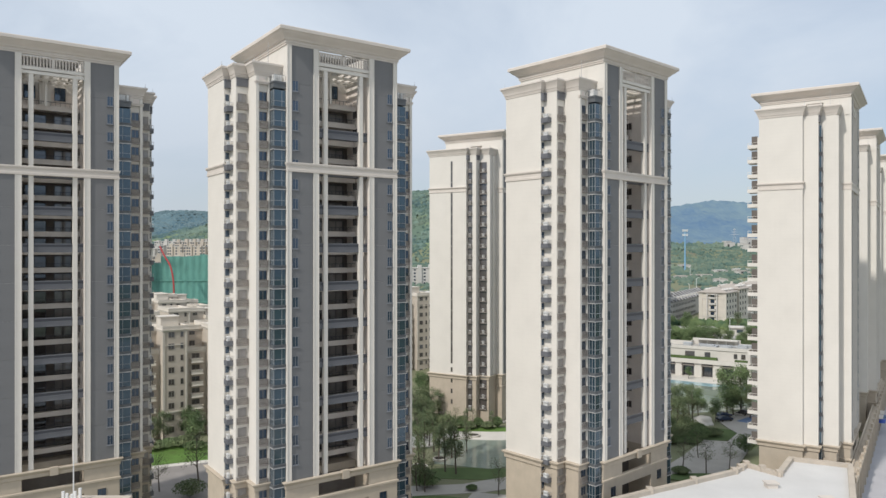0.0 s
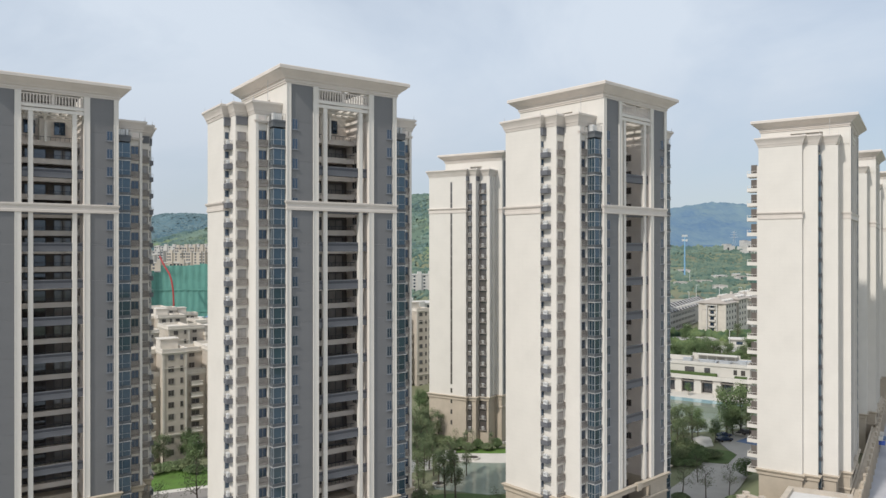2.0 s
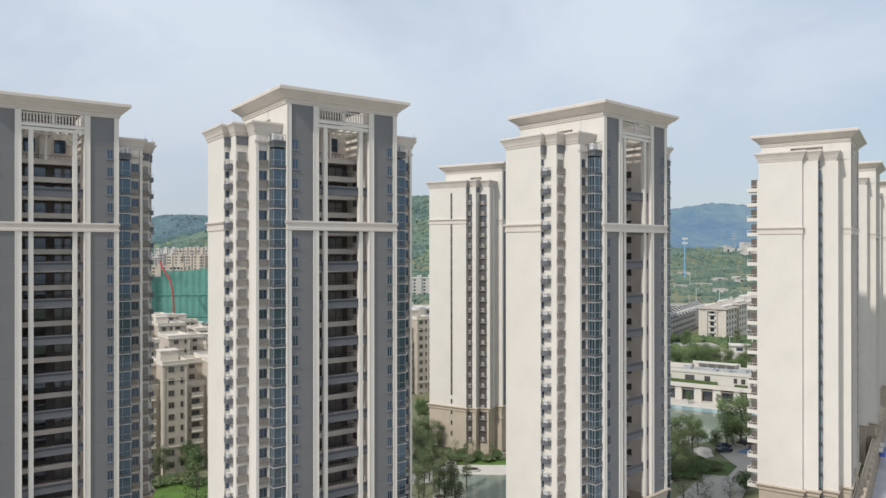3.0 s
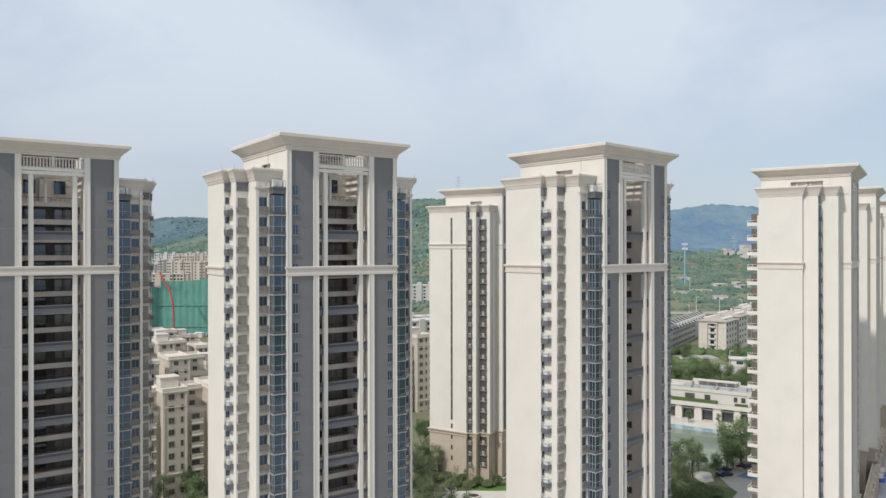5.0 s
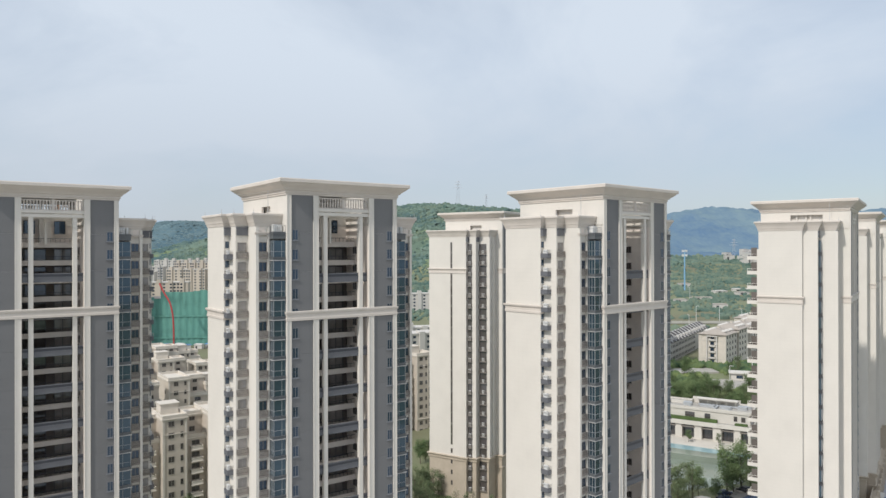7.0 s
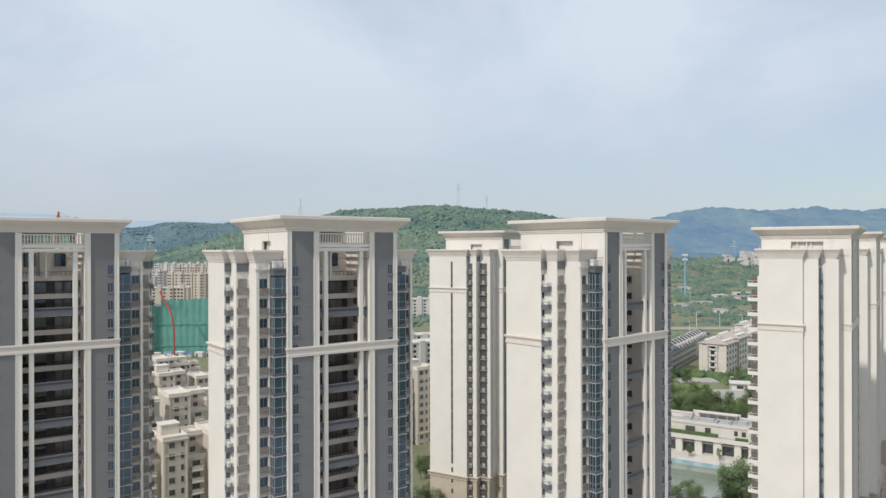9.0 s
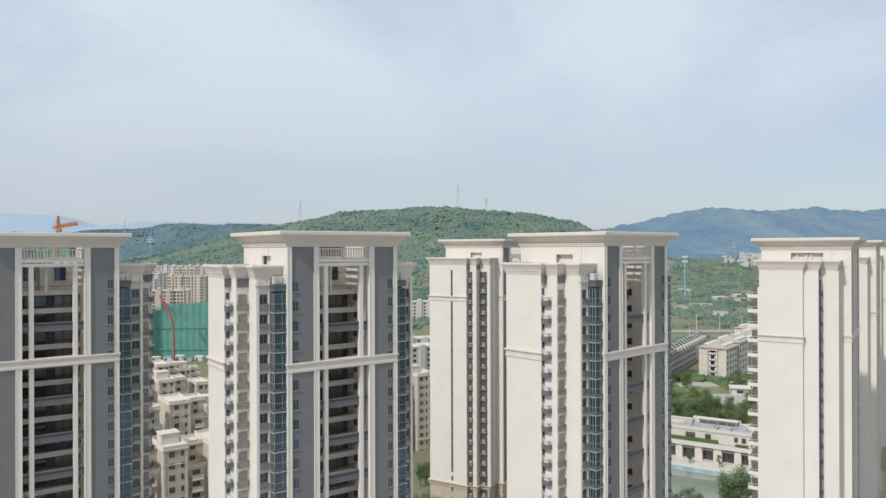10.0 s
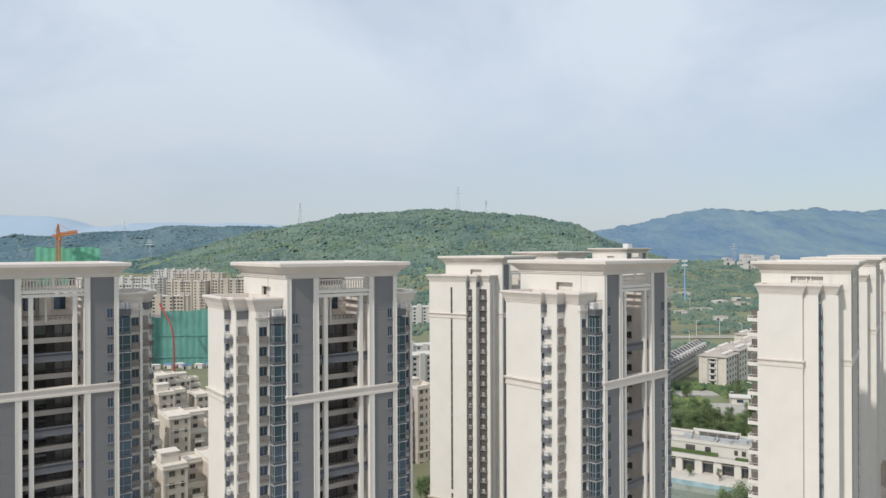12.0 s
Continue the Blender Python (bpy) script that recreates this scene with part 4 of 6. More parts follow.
TOWN = "tan apartment block in the distant town"
for i, (x, y, w, f, t) in enumerate(((-322, 735, 46, 9, 8), (-268, 742, 42, 10, -6), (-222, 748, 40, 10, 5), (-345, 800, 60, 10, 4), (-280, 815, 56, 11, -4), (-215, 830, 50, 10, 8), (-400, 760, 60, 9, 3), (-180, 790, 40, 10, -5), (-250, 640, 40, 8, 10), (-330, 900, 70, 10, 0), (-130, 850, 50, 9, 0))):
    far_block((x, y, float(height(x, y)) + 2), t, w, 13, f, FAR_WALL if i % 3 else FAR_PALE, TOWN, 40 + i)
for i, (x, y, w, f, t) in enumerate(((-16, 640, 40, 5, 10), (8, 560, 30, 3, -5), (-12, 480, 30, 3, 15), (-34, 430, 26, 4, 30), (-12, 402, 30, 5, 30))):
    far_block((x, y, float(height(x, y))), t, w, 12, f, FAR_PALE, "pale low block among trees in the town", 60 + i)


def townhouse_row(place, turn, count, label):
    """Joined houses with gabled dark roofs."""
    row = thing("townhouse_row", place, turn, label, "building", "townhouses")
    for i in range(count):
        x = i * 7.0
        part("wall", boxes([(x, x + 6.96, 0, 11, -4, 11)]), FAR_PALE, row)
        for y0, y1 in ((-0.6, 5.5), (11.6, 5.5)):
            bm = bmesh.new()
            low = [bm.verts.new((x + dx, y0, z)) for dx, z in ((0.25, 10.7), (6.75, 10.7), (6.75, 11.0), (0.25, 11.0))]
            top = [bm.verts.new((x + dx, y1, z)) for dx, z in ((0.25, 14.5), (6.75, 14.5), (6.75, 14.8), (0.25, 14.8))]
            bm.faces.new(low)
            bm.faces.new(top[::-1])
            for k in range(4):
                bm.faces.new((low[k], top[k], top[(k + 1) % 4], low[(k + 1) % 4]))
            bmesh.ops.recalc_face_normals(bm, faces=bm.faces)
            part("roof", bm, ROOF_DARK, row)
        bm = bmesh.new()
        side = [[bm.verts.new((x + dx, y, z)) for y, z in ((-0.8, 10.6), (11.8, 10.6), (11.8, 11.25), (5.5, 15.1), (-0.8, 11.25))] for dx in (-0.13, 0.13)]
        bm.faces.new(side[0])
        bm.faces.new(side[1][::-1])
        for k in range(5):
            bm.faces.new((side[0][k], side[1][k], side[1][(k + 1) % 5], side[0][(k + 1) % 5]))
        bmesh.ops.recalc_face_normals(bm, faces=bm.faces)
        part("party_wall", bm, AC_WHITE, row)
        part("dormer", boxes([(x + 2.4, x + 4.6, 0.4, 3.0, 11.0, 12.9)]), FAR_PALE, row)
        for k in range(3 if i < 9 else 0):
            for dx in (1.8, 5.0):
                window(row, "house", 1.4, 1.5, (x + dx, -0.03, 1.2 + 3.3 * k), 0, 1)
    return row


def h_at(x, y):
    return float(height(np.array(x, float), np.array(y, float)))


ROW = "terrace of pale townhouses with dark pitched roofs"
townhouse_row((124, 390, h_at(124, 390)), 58, 14, ROW)
townhouse_row((104, 402, h_at(104, 402)), 58, 13, ROW)


def hipped_house(place, turn, w, d, floors, label):
    b = thing("villa_block", place, turn, label, "building", "villa blocks")
    h = floors * 3.2
    part("wall", boxes([(0, w, 0, d, -3, h)]), BLOCK_TRIM, b)
    bm = bmesh.new()
    profile_ring(bm, rect(0, w, 0, d), ((0.9, h), (0.9, h + 0.3), (-min(w, d) * 0.42, h + 2.6)), True, True)
    part("roof", bm, ROOF_TAN, b)
    for k in range(3):
        y = d * (0.2 + 0.3 * k)
        for x in (w * 0.1, w * 0.72):
            bm = bmesh.new()
            profile_ring(bm, rect(x, x + w * 0.18, y, y + 2.6), ((0, h - 0.6), (0, h + 1.5), (0.25, h + 1.5), (0.25, h + 1.65), (-0.9, h + 2.3)), True, True)
            part("dormer", bm, FAR_PALE, b)
    part("chimney", boxes([(w * 0.46, w * 0.54, d * 0.55, d * 0.62, h + 1.0, h + 3.6), (w * 0.45, w * 0.55, d * 0.54, d * 0.63, h + 3.6, h + 3.8)]), BLOCK_TRIM, b)
    part("string_course", boxes([(-0.15, w + 0.15, -0.15, d + 0.15, 3.1, 3.35), (-0.15, w + 0.15, -0.15, d + 0.15, h - 3.3, h - 3.1)]), FAR_PALE, b)
    part("corner_pier", boxes([(-0.2, 1.6, -0.25, 1.0, -3, h), (w - 1.6, w + 0.2, -0.25, 1.0, -3, h)]), BLOCK_TRIM, b)
    part("porch", boxes([(w * 0.28, w * 0.72, -1.2, 0.1, h - 1.0, h - 0.5), (w * 0.3, w * 0.34, -1.1, -0.7, 0, h - 1), (w * 0.66, w * 0.7, -1.1, -0.7, 0, h - 1)]), FAR_PALE, b)
    for k in range(floors):
        window(b, "villa", 2.0, 1.8, (w * 0.5, -0.03, 0.9 + 3.2 * k), 0, 1)
        piece("balcony", stock("villa_balcony", FAR_PALE, lambda: block_balcony_mesh(3.4)), b, (w * 0.5, 0, 0.2 + 3.2 * k), "", 0, (1, 0.6, 0.8))
        for i in range(int(d / 5)):
            window(b, "villa_side", 1.3, 1.6, (w + 0.03, 2.5 + 5 * i, 1.0 + 3.2 * k), 90, 1)
            window(b, "villa_side", 1.3, 1.6, (-0.03, 2.5 + 5 * i, 1.0 + 3.2 * k), -90, 1)
    return b


VILLA = "cream villa block with a low tan hipped roof"
for i in range(4):
    x, y = 139 + 14.0 * i, 386 + 17.0 * i
    hipped_house((x, y, h_at(x, y) + 1.0 + 0.9 * (i % 2)), -38, 14, 20 - 1.4 * (i % 2), 5, VILLA)
for x, y, f in ((205, 500, 4), (228, 480, 4)):
    hipped_house((x, y, h_at(x, y)), -40, 16, 18, f, VILLA)

# ---- building sites under green netting ----


def netted_site(place, turn, w, d, h, label, step=0.0, net=NET):
    b = thing("netted_building", place, turn, label, "building", "building sites")
    r = random.Random(int(h))
    panels = int(w / 4)
    for side in range(2):
        n = panels if side == 0 else int(d / 4)
        length = w if side == 0 else d
        for i in range(n):
            a, c = length * i / n, length * (i + 1) / n
            top = h + r.uniform(-0.6, 0.8) - (step if i < n * 0.25 and side == 0 else 0)
            bm = bmesh.new()
            k = 7
            grid = []
            for q in range(k):
                u = a + (c - a) * q / (k - 1)
                col = []
                for s in range(9):
                    z = top * s / 8
                    push = 0.18 * math.sin(q * math.pi / 3) + 0.25 * noise.noise(Vector((u * 0.4, z * 0.2, side)))
                    col.append(bm.verts.new((u, push, z) if side == 0 else (push, u, z)))
                grid.append(col)
            for q in range(k - 1):
                for s in range(8):
                    bm.faces.new((grid[q][s], grid[q + 1][s], grid[q + 1][s + 1], grid[q][s + 1]))
            part("net_panel", bm, net, b)
    part("floor_frame", boxes([(0.5, w - 0.3, 0.6, d, z, z + 0.3) for z in np.arange(0, h - step, 3.0)]), ROOF_TAN, b)
    for z in (0.3 * h, 0.62 * h):
        part("net_band", boxes([(0, w, -0.5, -0.46, z, z + 1.0)]), NET_PALE, b)
    return b


netted_site((-200, 462, 0), 4, 58, 24, 44, "unfinished building wrapped in green safety netting", 4.5)
netted_site((-246.5, 430, 8), 6, 38, 20, 77, "tall unfinished block wrapped in bright green safety netting", 0.0, NET_BRIGHT)

pipe_path = bpy.data.curves.new("concrete_boom", "CURVE")
pipe_path.dimensions, pipe_path.bevel_depth, pipe_path.bevel_resolution = "3D", 0.55, 2
sp = pipe_path.splines.new("NURBS")
boom = ((-167, 442, 8), (-167, 442, 25), (-168, 442, 33), (-170, 443, 39), (-174, 444, 44), (-177, 445, 50))
sp.points.add(len(boom) - 1)
for q, c in zip(sp.points, boom):
    q.co = (*c, 1)
sp.use_endpoint_u, sp.order_u = True, 3
pipe_path.materials.append(RED_PIPE)
tagged(new("concrete_boom", pipe_path), "red concrete pump boom bent over the building site", "pump boom")


def lattice(bm, x, y, z0, z1, w0, w1, bars, t):
    """A tapering four-legged lattice."""
    def beam(a, b, th):
        a, b = Vector(a), Vector(b)
        m = (b - a).to_track_quat("Z", "Y").to_matrix().to_4x4()
        g = bmesh.ops.create_cube(bm, size=1)
        bmesh.ops.transform(bm, matrix=Matrix.Translation((a + b) / 2) @ m @ Matrix.Diagonal((th, th, (b - a).length, 1)), verts=g["verts"])
    cs = ((-1, -1), (1, -1), (1, 1), (-1, 1))
    for i in range(bars):
        za, zb = z0 + (z1 - z0) * i / bars, z0 + (z1 - z0) * (i + 1) / bars
        wa, wb = w0 + (w1 - w0) * i / bars, w0 + (w1 - w0) * (i + 1) / bars
        for k in range(4):
            (ax, ay), (bx, by) = cs[k], cs[(k + 1) % 4]
            beam((x + ax * wa, y + ay * wa, za), (x + ax * wb, y + ay * wb, zb), t)
            beam((x + ax * wa, y + ay * wa, za), (x + bx * wb, y + by * wb, zb), t * 0.6)
            beam((x + ax * wb, y + ay * wb, zb), (x + bx * wb, y + by * wb, zb), t * 0.6)
    return beam


def crane(place, top, label):
    c = thing("tower_crane", place, 0, label, "crane")
    bm = bmesh.new()
    lattice(bm, 0, 0, 0, top - 8, 0.9, 0.9, 24, 0.3)
    part("mast", bm, ORANGE, c)
    bm = bmesh.new()
    beam = lattice(bm, 0, 0, top - 8, top, 0.9, 0.2, 3, 0.3)
    beam((-3.2, 0, top - 7), (0, 0, top - 6.5), 1.2)
    beam((0, 0, top - 0.5), (-3, 0, top - 6.5), 0.2)
    part("head", bm, ORANGE, c)
    bm = bmesh.new()
    beam = lattice(bm, 0, 0, 0, 1, 0.1, 0.1, 1, 0.05)
    def along(t, side, up):
        return (14 * t, -5 * t + side, top - 7.2 + 1.6 * t + up)
    for side, up in ((-0.6, 0), (0.6, 0), (0, 1.9)):
        beam(along(0, side, up), along(1, side, up), 0.4)
    for i in range(9):
        for side in (-0.6, 0.6):
            beam(along(i / 9, side, 0), along((i + 0.5) / 9, 0, 1.9), 0.28)
            beam(along((i + 0.5) / 9, 0, 1.9), along((i + 1) / 9, side, 0), 0.28)
    beam((0, 0, top), along(0.7, 0, 1.9), 0.15)
    part("jib", bm, ORANGE, c)
    part("cab", boxes([(0.8, 2.2, -1.6, -0.2, top - 9.5, top - 7.6)]), ORANGE, c)


crane((-229, 424, 8), 91, "orange tower crane over the netted block")


def pylon(place, h, label="grey steel lattice power pylon on a wooded ridge"):
    p = thing("power_pylon", place, 0, label, "pylon", "power pylons")
    bm = bmesh.new()
    lattice(bm, 0, 0, 0, h, h * 0.08, h * 0.012, 9, 0.19)
    part("lattice_mast", bm, STEEL, p)
    for f in (0.7, 0.82, 0.93):
        a = h * 0.16 * (1.1 - f) / 0.3 + 1.5
        bm = bmesh.new()
        for s in (-1, 1):
            v = [bm.verts.new(q) for q in ((0, -0.3, h * f), (0, 0.3, h * f), (s * a, 0, h * f + 0.2), (0, 0, h * f + 1.6))]
            for t in ((0, 1, 2), (0, 2, 3), (1, 3, 2), (0, 3, 1)):
                bm.faces.new([v[k] for k in t])
        part("cross_arm", bm, STEEL, p)


for px, d, h in ((28, 1290, 46), (79, 1290, 26), (-258, 1290, 40), (-715, 1600, 44), (-535, 1300, 34), (655, 1600, 48)):
    pylon((px, d, h_at(px, d)), h)


def flood_mast(place, h):
    m = thing("floodlight_mast", place, 0, "tall blue floodlight mast with white lamp frames", "mast")
    bm = bmesh.new()
    bmesh.ops.create_cone(bm, cap_ends=True, segments=12, radius1=1.0, radius2=0.6, depth=h, matrix=Matrix.Translation((0, 0, h / 2)))
    part("pole", bm, BLUE_STEEL, m)
    for z in (h, h - 5):
        part("lamp_frame", boxes([(-3.2, 3.2, -0.4, 0.4, z, z + 0.35), (-3.2, 3.2, -0.4, 0.4, z + 1.9, z + 2.2)] + [(-3.1 + 1.6 * i, -1.9 + 1.6 * i, -0.5, -0.15, z + 0.35, z + 1.9) for i in range(4)]), AC_WHITE, m)



flood_mast((271, 797, h_at(271, 797) - 1), 46)

# elevated road across the valley
ROAD = surface("pale_concrete", (0.46, 0.45, 0.42), 0.9, 0.15, 0.1, 2.0, 0.1)
bm = bmesh.new()
for i in range(16):
    x = 120 + 20 * i
    z = 13.9
    box(bm, x, x + 20.0, 556, 564, z - 1.2, z)
    box(bm, x, x + 20.0, 555.7, 556, z - 1.2, z + 0.9)
    box(bm, x + 9, x + 11, 558, 562, 6.0, z - 1.2)
solid("elevated_road", bm, ROAD, "pale concrete road on piers across the valley", "road", kind="structure")


def street_lamp(place, h=9.0):
    l = thing("street_lamp", place, random.uniform(0, 360), "white street lamp with a curved arm", "lamp", "street lamps")
    bm = bmesh.new()
    bmesh.ops.create_cone(bm, cap_ends=True, segments=8, radius1=0.22, radius2=0.13, depth=h, matrix=Matrix.Translation((0, 0, h / 2)))
    part("pole", bm, AC_WHITE, l)
    part("arm", boxes([(0, 0.9, -0.08, 0.08, h - 0.1, h + 0.15), (0.8, 1.8, -0.09, 0.09, h + 0.1, h + 0.35)]), AC_WHITE, l)
    part("lamp_head", boxes([(1.6, 2.6, -0.2, 0.2, h + 0.2, h + 0.45)]), AC_WHITE, l)


for x, y in ((203, 570), (222, 571), (262, 572), (180, 520), (232, 552), (150, 345), (133, 330), (210, 700), (250, 720)):
    street_lamp((x, y, h_at(x, y)), 12)


# low sheds, roofs and site huts scattered over the valley
SHED_BLUE = surface("blue_sheet_roof", (0.14, 0.28, 0.50), 0.5, 0.15, 0.3, 3.0, 0.0)


def shed(x, y, w, d, h, roof, label):
    b = thing("shed", (x, y, h_at(x, y)), random.uniform(-25, 25), label, "building", "valley sheds")
    part("wall", boxes([(-w / 2, w / 2, 0, d, -3, h)]), FAR_PALE, b)
    bm = bmesh.new()
    profile_ring(bm, rect(-w / 2, w / 2, 0, d), ((0.25, h), (0.25, h + 0.2), (-min(w, d) * 0.4, h + 0.7)), True, True)
    part("roof", bm, roof, b)
    part("door", boxes([(-w * 0.3, -w * 0.1, -0.06, 0.02, 0, h * 0.7)]), DARK_METAL, b)


rs = random.Random(5)
for x, y, w, d, h in ((232, 690, 12, 7, 3), (310, 790, 16, 8, 2.2), (262, 720, 22, 3, 2), (345, 820, 20, 10, 2.6), (322, 760, 14, 8, 2.4), (300, 880, 14, 8, 4), (250, 640, 12, 8, 4)):
    shed(x, y, w, d, h, rs.choice((ROOF_WHITE, FAR_PALE, ROOF_TAN)), "low pale shed among the valley trees")
for i in range(26):
    y = rs.uniform(1180, 1450)
    x = y * rs.uniform(0.40, 0.47)
    shed(x, y, rs.uniform(9, 18), rs.uniform(8, 13), rs.uniform(5, 14), rs.choice((ROOF_TAN, FAR_PALE, ROOF_WHITE)), "small pale house of the distant village")
for i in range(7):
    shed(-181 + 6.5 * i, 448 + (i % 3) * 2.5, 5.6, 2.6, 2.6, SHED_BLUE if i % 2 else ROOF_WHITE, "site cabin with a blue or white roof")

# ---- clubhouse by the pool ----
PAVING = surface("pale_paving", (0.40, 0.385, 0.36), 0.85, 0.14, 0.25, 3.0, 0.15)
PALE_STONE = surface("pale_beach_stone", (0.60, 0.57, 0.52), 0.9, 0.15, 0.2, 3.0, 0.2)
WHITE_WALL = surface("white_render", (0.61, 0.59, 0.55), 0.85, 0.08, 0.3, 5.0, 0.08, streak=0.3)
LAWN = surface("bright_lawn", (0.10, 0.21, 0.035), 0.95, 0.22, 0.3, 8.0, 0.4, tint=(0.09, 0.15, 0.03))
# darker copy of the lawn green, with shade put into the colour
SHADE_LAWN = surface("shaded_planting", (0.085, 0.135, 0.045), 0.95, 0.3, 0.25, 6.0, 0.4)
SOIL = surface("dark_soil", (0.05, 0.042, 0.035), 0.95, 0.3, 0.5, 6.0, 0.4)
# base green paled, with part of the sky's reflection put into it
WATER = surface("still_pond_water", (0.26, 0.31, 0.265), 0.1, 0.25, 0.05, 0.6, 0.03)
PARAPET = surface("weathered_beige_parapet", (0.47, 0.415, 0.35), 0.85, 0.2, 0.4, 6.0, 0.15, streak=0.4)
DRIVE = surface("grey_brown_setts", (0.27, 0.25, 0.235), 0.9, 0.2, 0.3, 4.0, 0.2)
ROOF_DECK = surface("weathered_screed", (0.42, 0.405, 0.38), 0.9, 0.25, 0.35, 3.0, 0.1)
POOL_TILE = surface("pale_blue_pool", (0.30, 0.45, 0.49), 0.15, 0.12, 0.3, 3.0, 0.02)


def sheet(name, pts, z, material, label, category, thick=0.1, kind="structure"):
    bm = bmesh.new()
    prism(bm, pts, z - thick, z)
    bmesh.ops.recalc_face_normals(bm, faces=bm.faces)
    return solid(name, bm, material, label, category, kind=kind)


def blob(cx, cy, rx, ry, seed, n=28, rough=0.18):
    pts = []
    for i in range(n):
        a = 2 * math.pi * i / n
        s = 1 + rough * noise.noise(Vector((math.cos(a) * 1.3, math.sin(a) * 1.3, seed)))
        pts.append((cx + rx * s * math.cos(a), cy + ry * s * math.sin(a)))
    return pts


club = thing("clubhouse", (83.9, 261.0, 1.8), -32, "white two-storey clubhouse with deep window bays and roof terraces", "building")
club.scale = (1, 1, 1.16)
part("base", boxes([(-14, 27.4, -1.5, 22, -2, 0.4)]), PALE_STONE, club)
BAYS = ((-9.5, -5.0), (-2.6, 1.2), (3.6, 7.9), (10.5, 14.3), (17.2, 21.3), (23.6, 26.0))
for x0, x1 in zip((-14,) + tuple(b for a, b in BAYS), tuple(a for a, b in BAYS) + (26.8,)):
    part("pier", boxes([(x0, x1, 0, 3.0, 0.4, 4.6)]), WHITE_WALL, club)
part("rear_wall", boxes([(-14, 26.8, 2.6, 20, 0.4, 4.6)]), WHITE_WALL, club)
for x0, x1 in BAYS:
    part("lintel", boxes([(x0 - 0.3, x1 + 0.3, -0.06, 0.5, 3.75, 4.1)]), BROWN_METAL, club, "brown metal lintel")
    w = part("window", boxes([(x0, x1, 2.3, 2.55, 0.4, 0.6), (x0, x1, 2.3, 2.55, 3.9, 4.6)] + [(x0 + (x1 - x0) * i / 4 - 0.05, x0 + (x1 - x0) * i / 4 + 0.05, 2.35, 2.5, 0.6, 3.9) for i in range(5)]), DARK_METAL, club)
    part("pane", boxes([(x0, x1, 2.52, 2.58, 0.6, 4.0)]), LOGGIA_GLASS, w)
bm = bmesh.new()
profile_ring(bm, rect(-14.4, 27.2, -0.5, 20.4), ((0, 4.6), (0.15, 4.65), (0.15, 5.9), (-0.2, 5.9), (-0.2, 5.2)), True, True)
part("parapet", bm, WHITE_WALL, club)
part("planting_strip", boxes([(-13, 15, 3.4, 4.8, 5.2, 6.2), (21.5, 25.6, 0.6, 2.4, 5.2, 6.3)]), SHADE_LAWN, club, "clipped green hedge")
part("upper_wall", boxes([(-7, 26, 5.0, 19, 5.2, 8.6)]), WHITE_WALL, club)
bm = bmesh.new()
profile_ring(bm, rect(-7.2, 26.2, 4.8, 19.2), ((0, 8.4), (0.15, 8.45), (0.15, 9.4), (-0.2, 9.4), (-0.2, 8.9)), True, True)
part("upper_parapet", bm, WHITE_WALL, club)
part("roof_deck", boxes([(-6.9, 25.9, 5.1, 18.9, 8.9, 8.94)]), ROOF_DECK, club, "weathered grey roof screed")
part("terrace_deck", boxes([(-14.1, 26.9, 2.3, 4.95, 5.2, 5.24)]), ROOF_DECK, club, "weathered grey roof screed")
part("roof_screen", boxes([(4, 21, 15.8, 16.1, 8.94, 10.9), (4, 4.3, 12, 15.8, 8.94, 10.2), (-6.9, 2, 11.5, 11.8, 8.94, 9.9)]), WHITE_WALL, club)
part("duct", boxes([(7, 22, 11.2, 11.8, 9.1, 9.6), (13.5, 14.2, 6.5, 11.2, 9.1, 9.5), (4.5, 5.3, 6.6, 7.4, 8.94, 10.0), (18.4, 19, 6.2, 6.8, 8.94, 10.2)]), STEEL, club, "grey metal roof duct")
part("roof_canopy", boxes([(6, 20.4, 13, 15.5, 10.6, 10.9)] + [(6.5 + 3.3 * i, 6.7 + 3.3 * i, 13.2, 13.4, 8.9, 10.6) for i in range(5)]), WHITE_WALL, club)
for i, (x, y, w, d, h) in enumerate(((2, 9, 3, 2, 1.0), (8, 9, 5, 1.6, 0.8), (15, 8.5, 4, 1.5, 0.9), (21, 10, 3, 2, 1.1), (23, 13, 2, 2, 0.8), (12, 16, 3, 2, 1.2))):
    part("roof_plant", boxes([(x, x + w, y, y + d, 8.9, 8.9 + h)]), STEEL, club, "grey metal roof plant")
for x, w in ((-3, 1.2), (3.6, 3.4), (10.5, 2.0), (20.5, 1.2), (23, 1.4)):
    window(club, f"club_{w}", w, 1.5, (x + w / 2, 4.97, 6.2), 0, 1, None, LOGGIA_GLASS)
guard = thing("gatehouse", (146, 350, h_at(146, 350)), -20, "small white gatehouse with a flat roof", "building")
part("wall", boxes([(-4, 4, 0, 6, 0, 3.6)]), WHITE_WALL, guard)
part("roof", boxes([(-5, 5, -1, 7, 3.6, 4.1)]), WHITE_WALL, guard)
part("annex", boxes([(5, 16, 1, 5, 0, 2.6)]), WHITE_WALL, guard)
window(guard, "gate", 3.0, 1.5, (0, -0.03, 1.2), 0, 1)

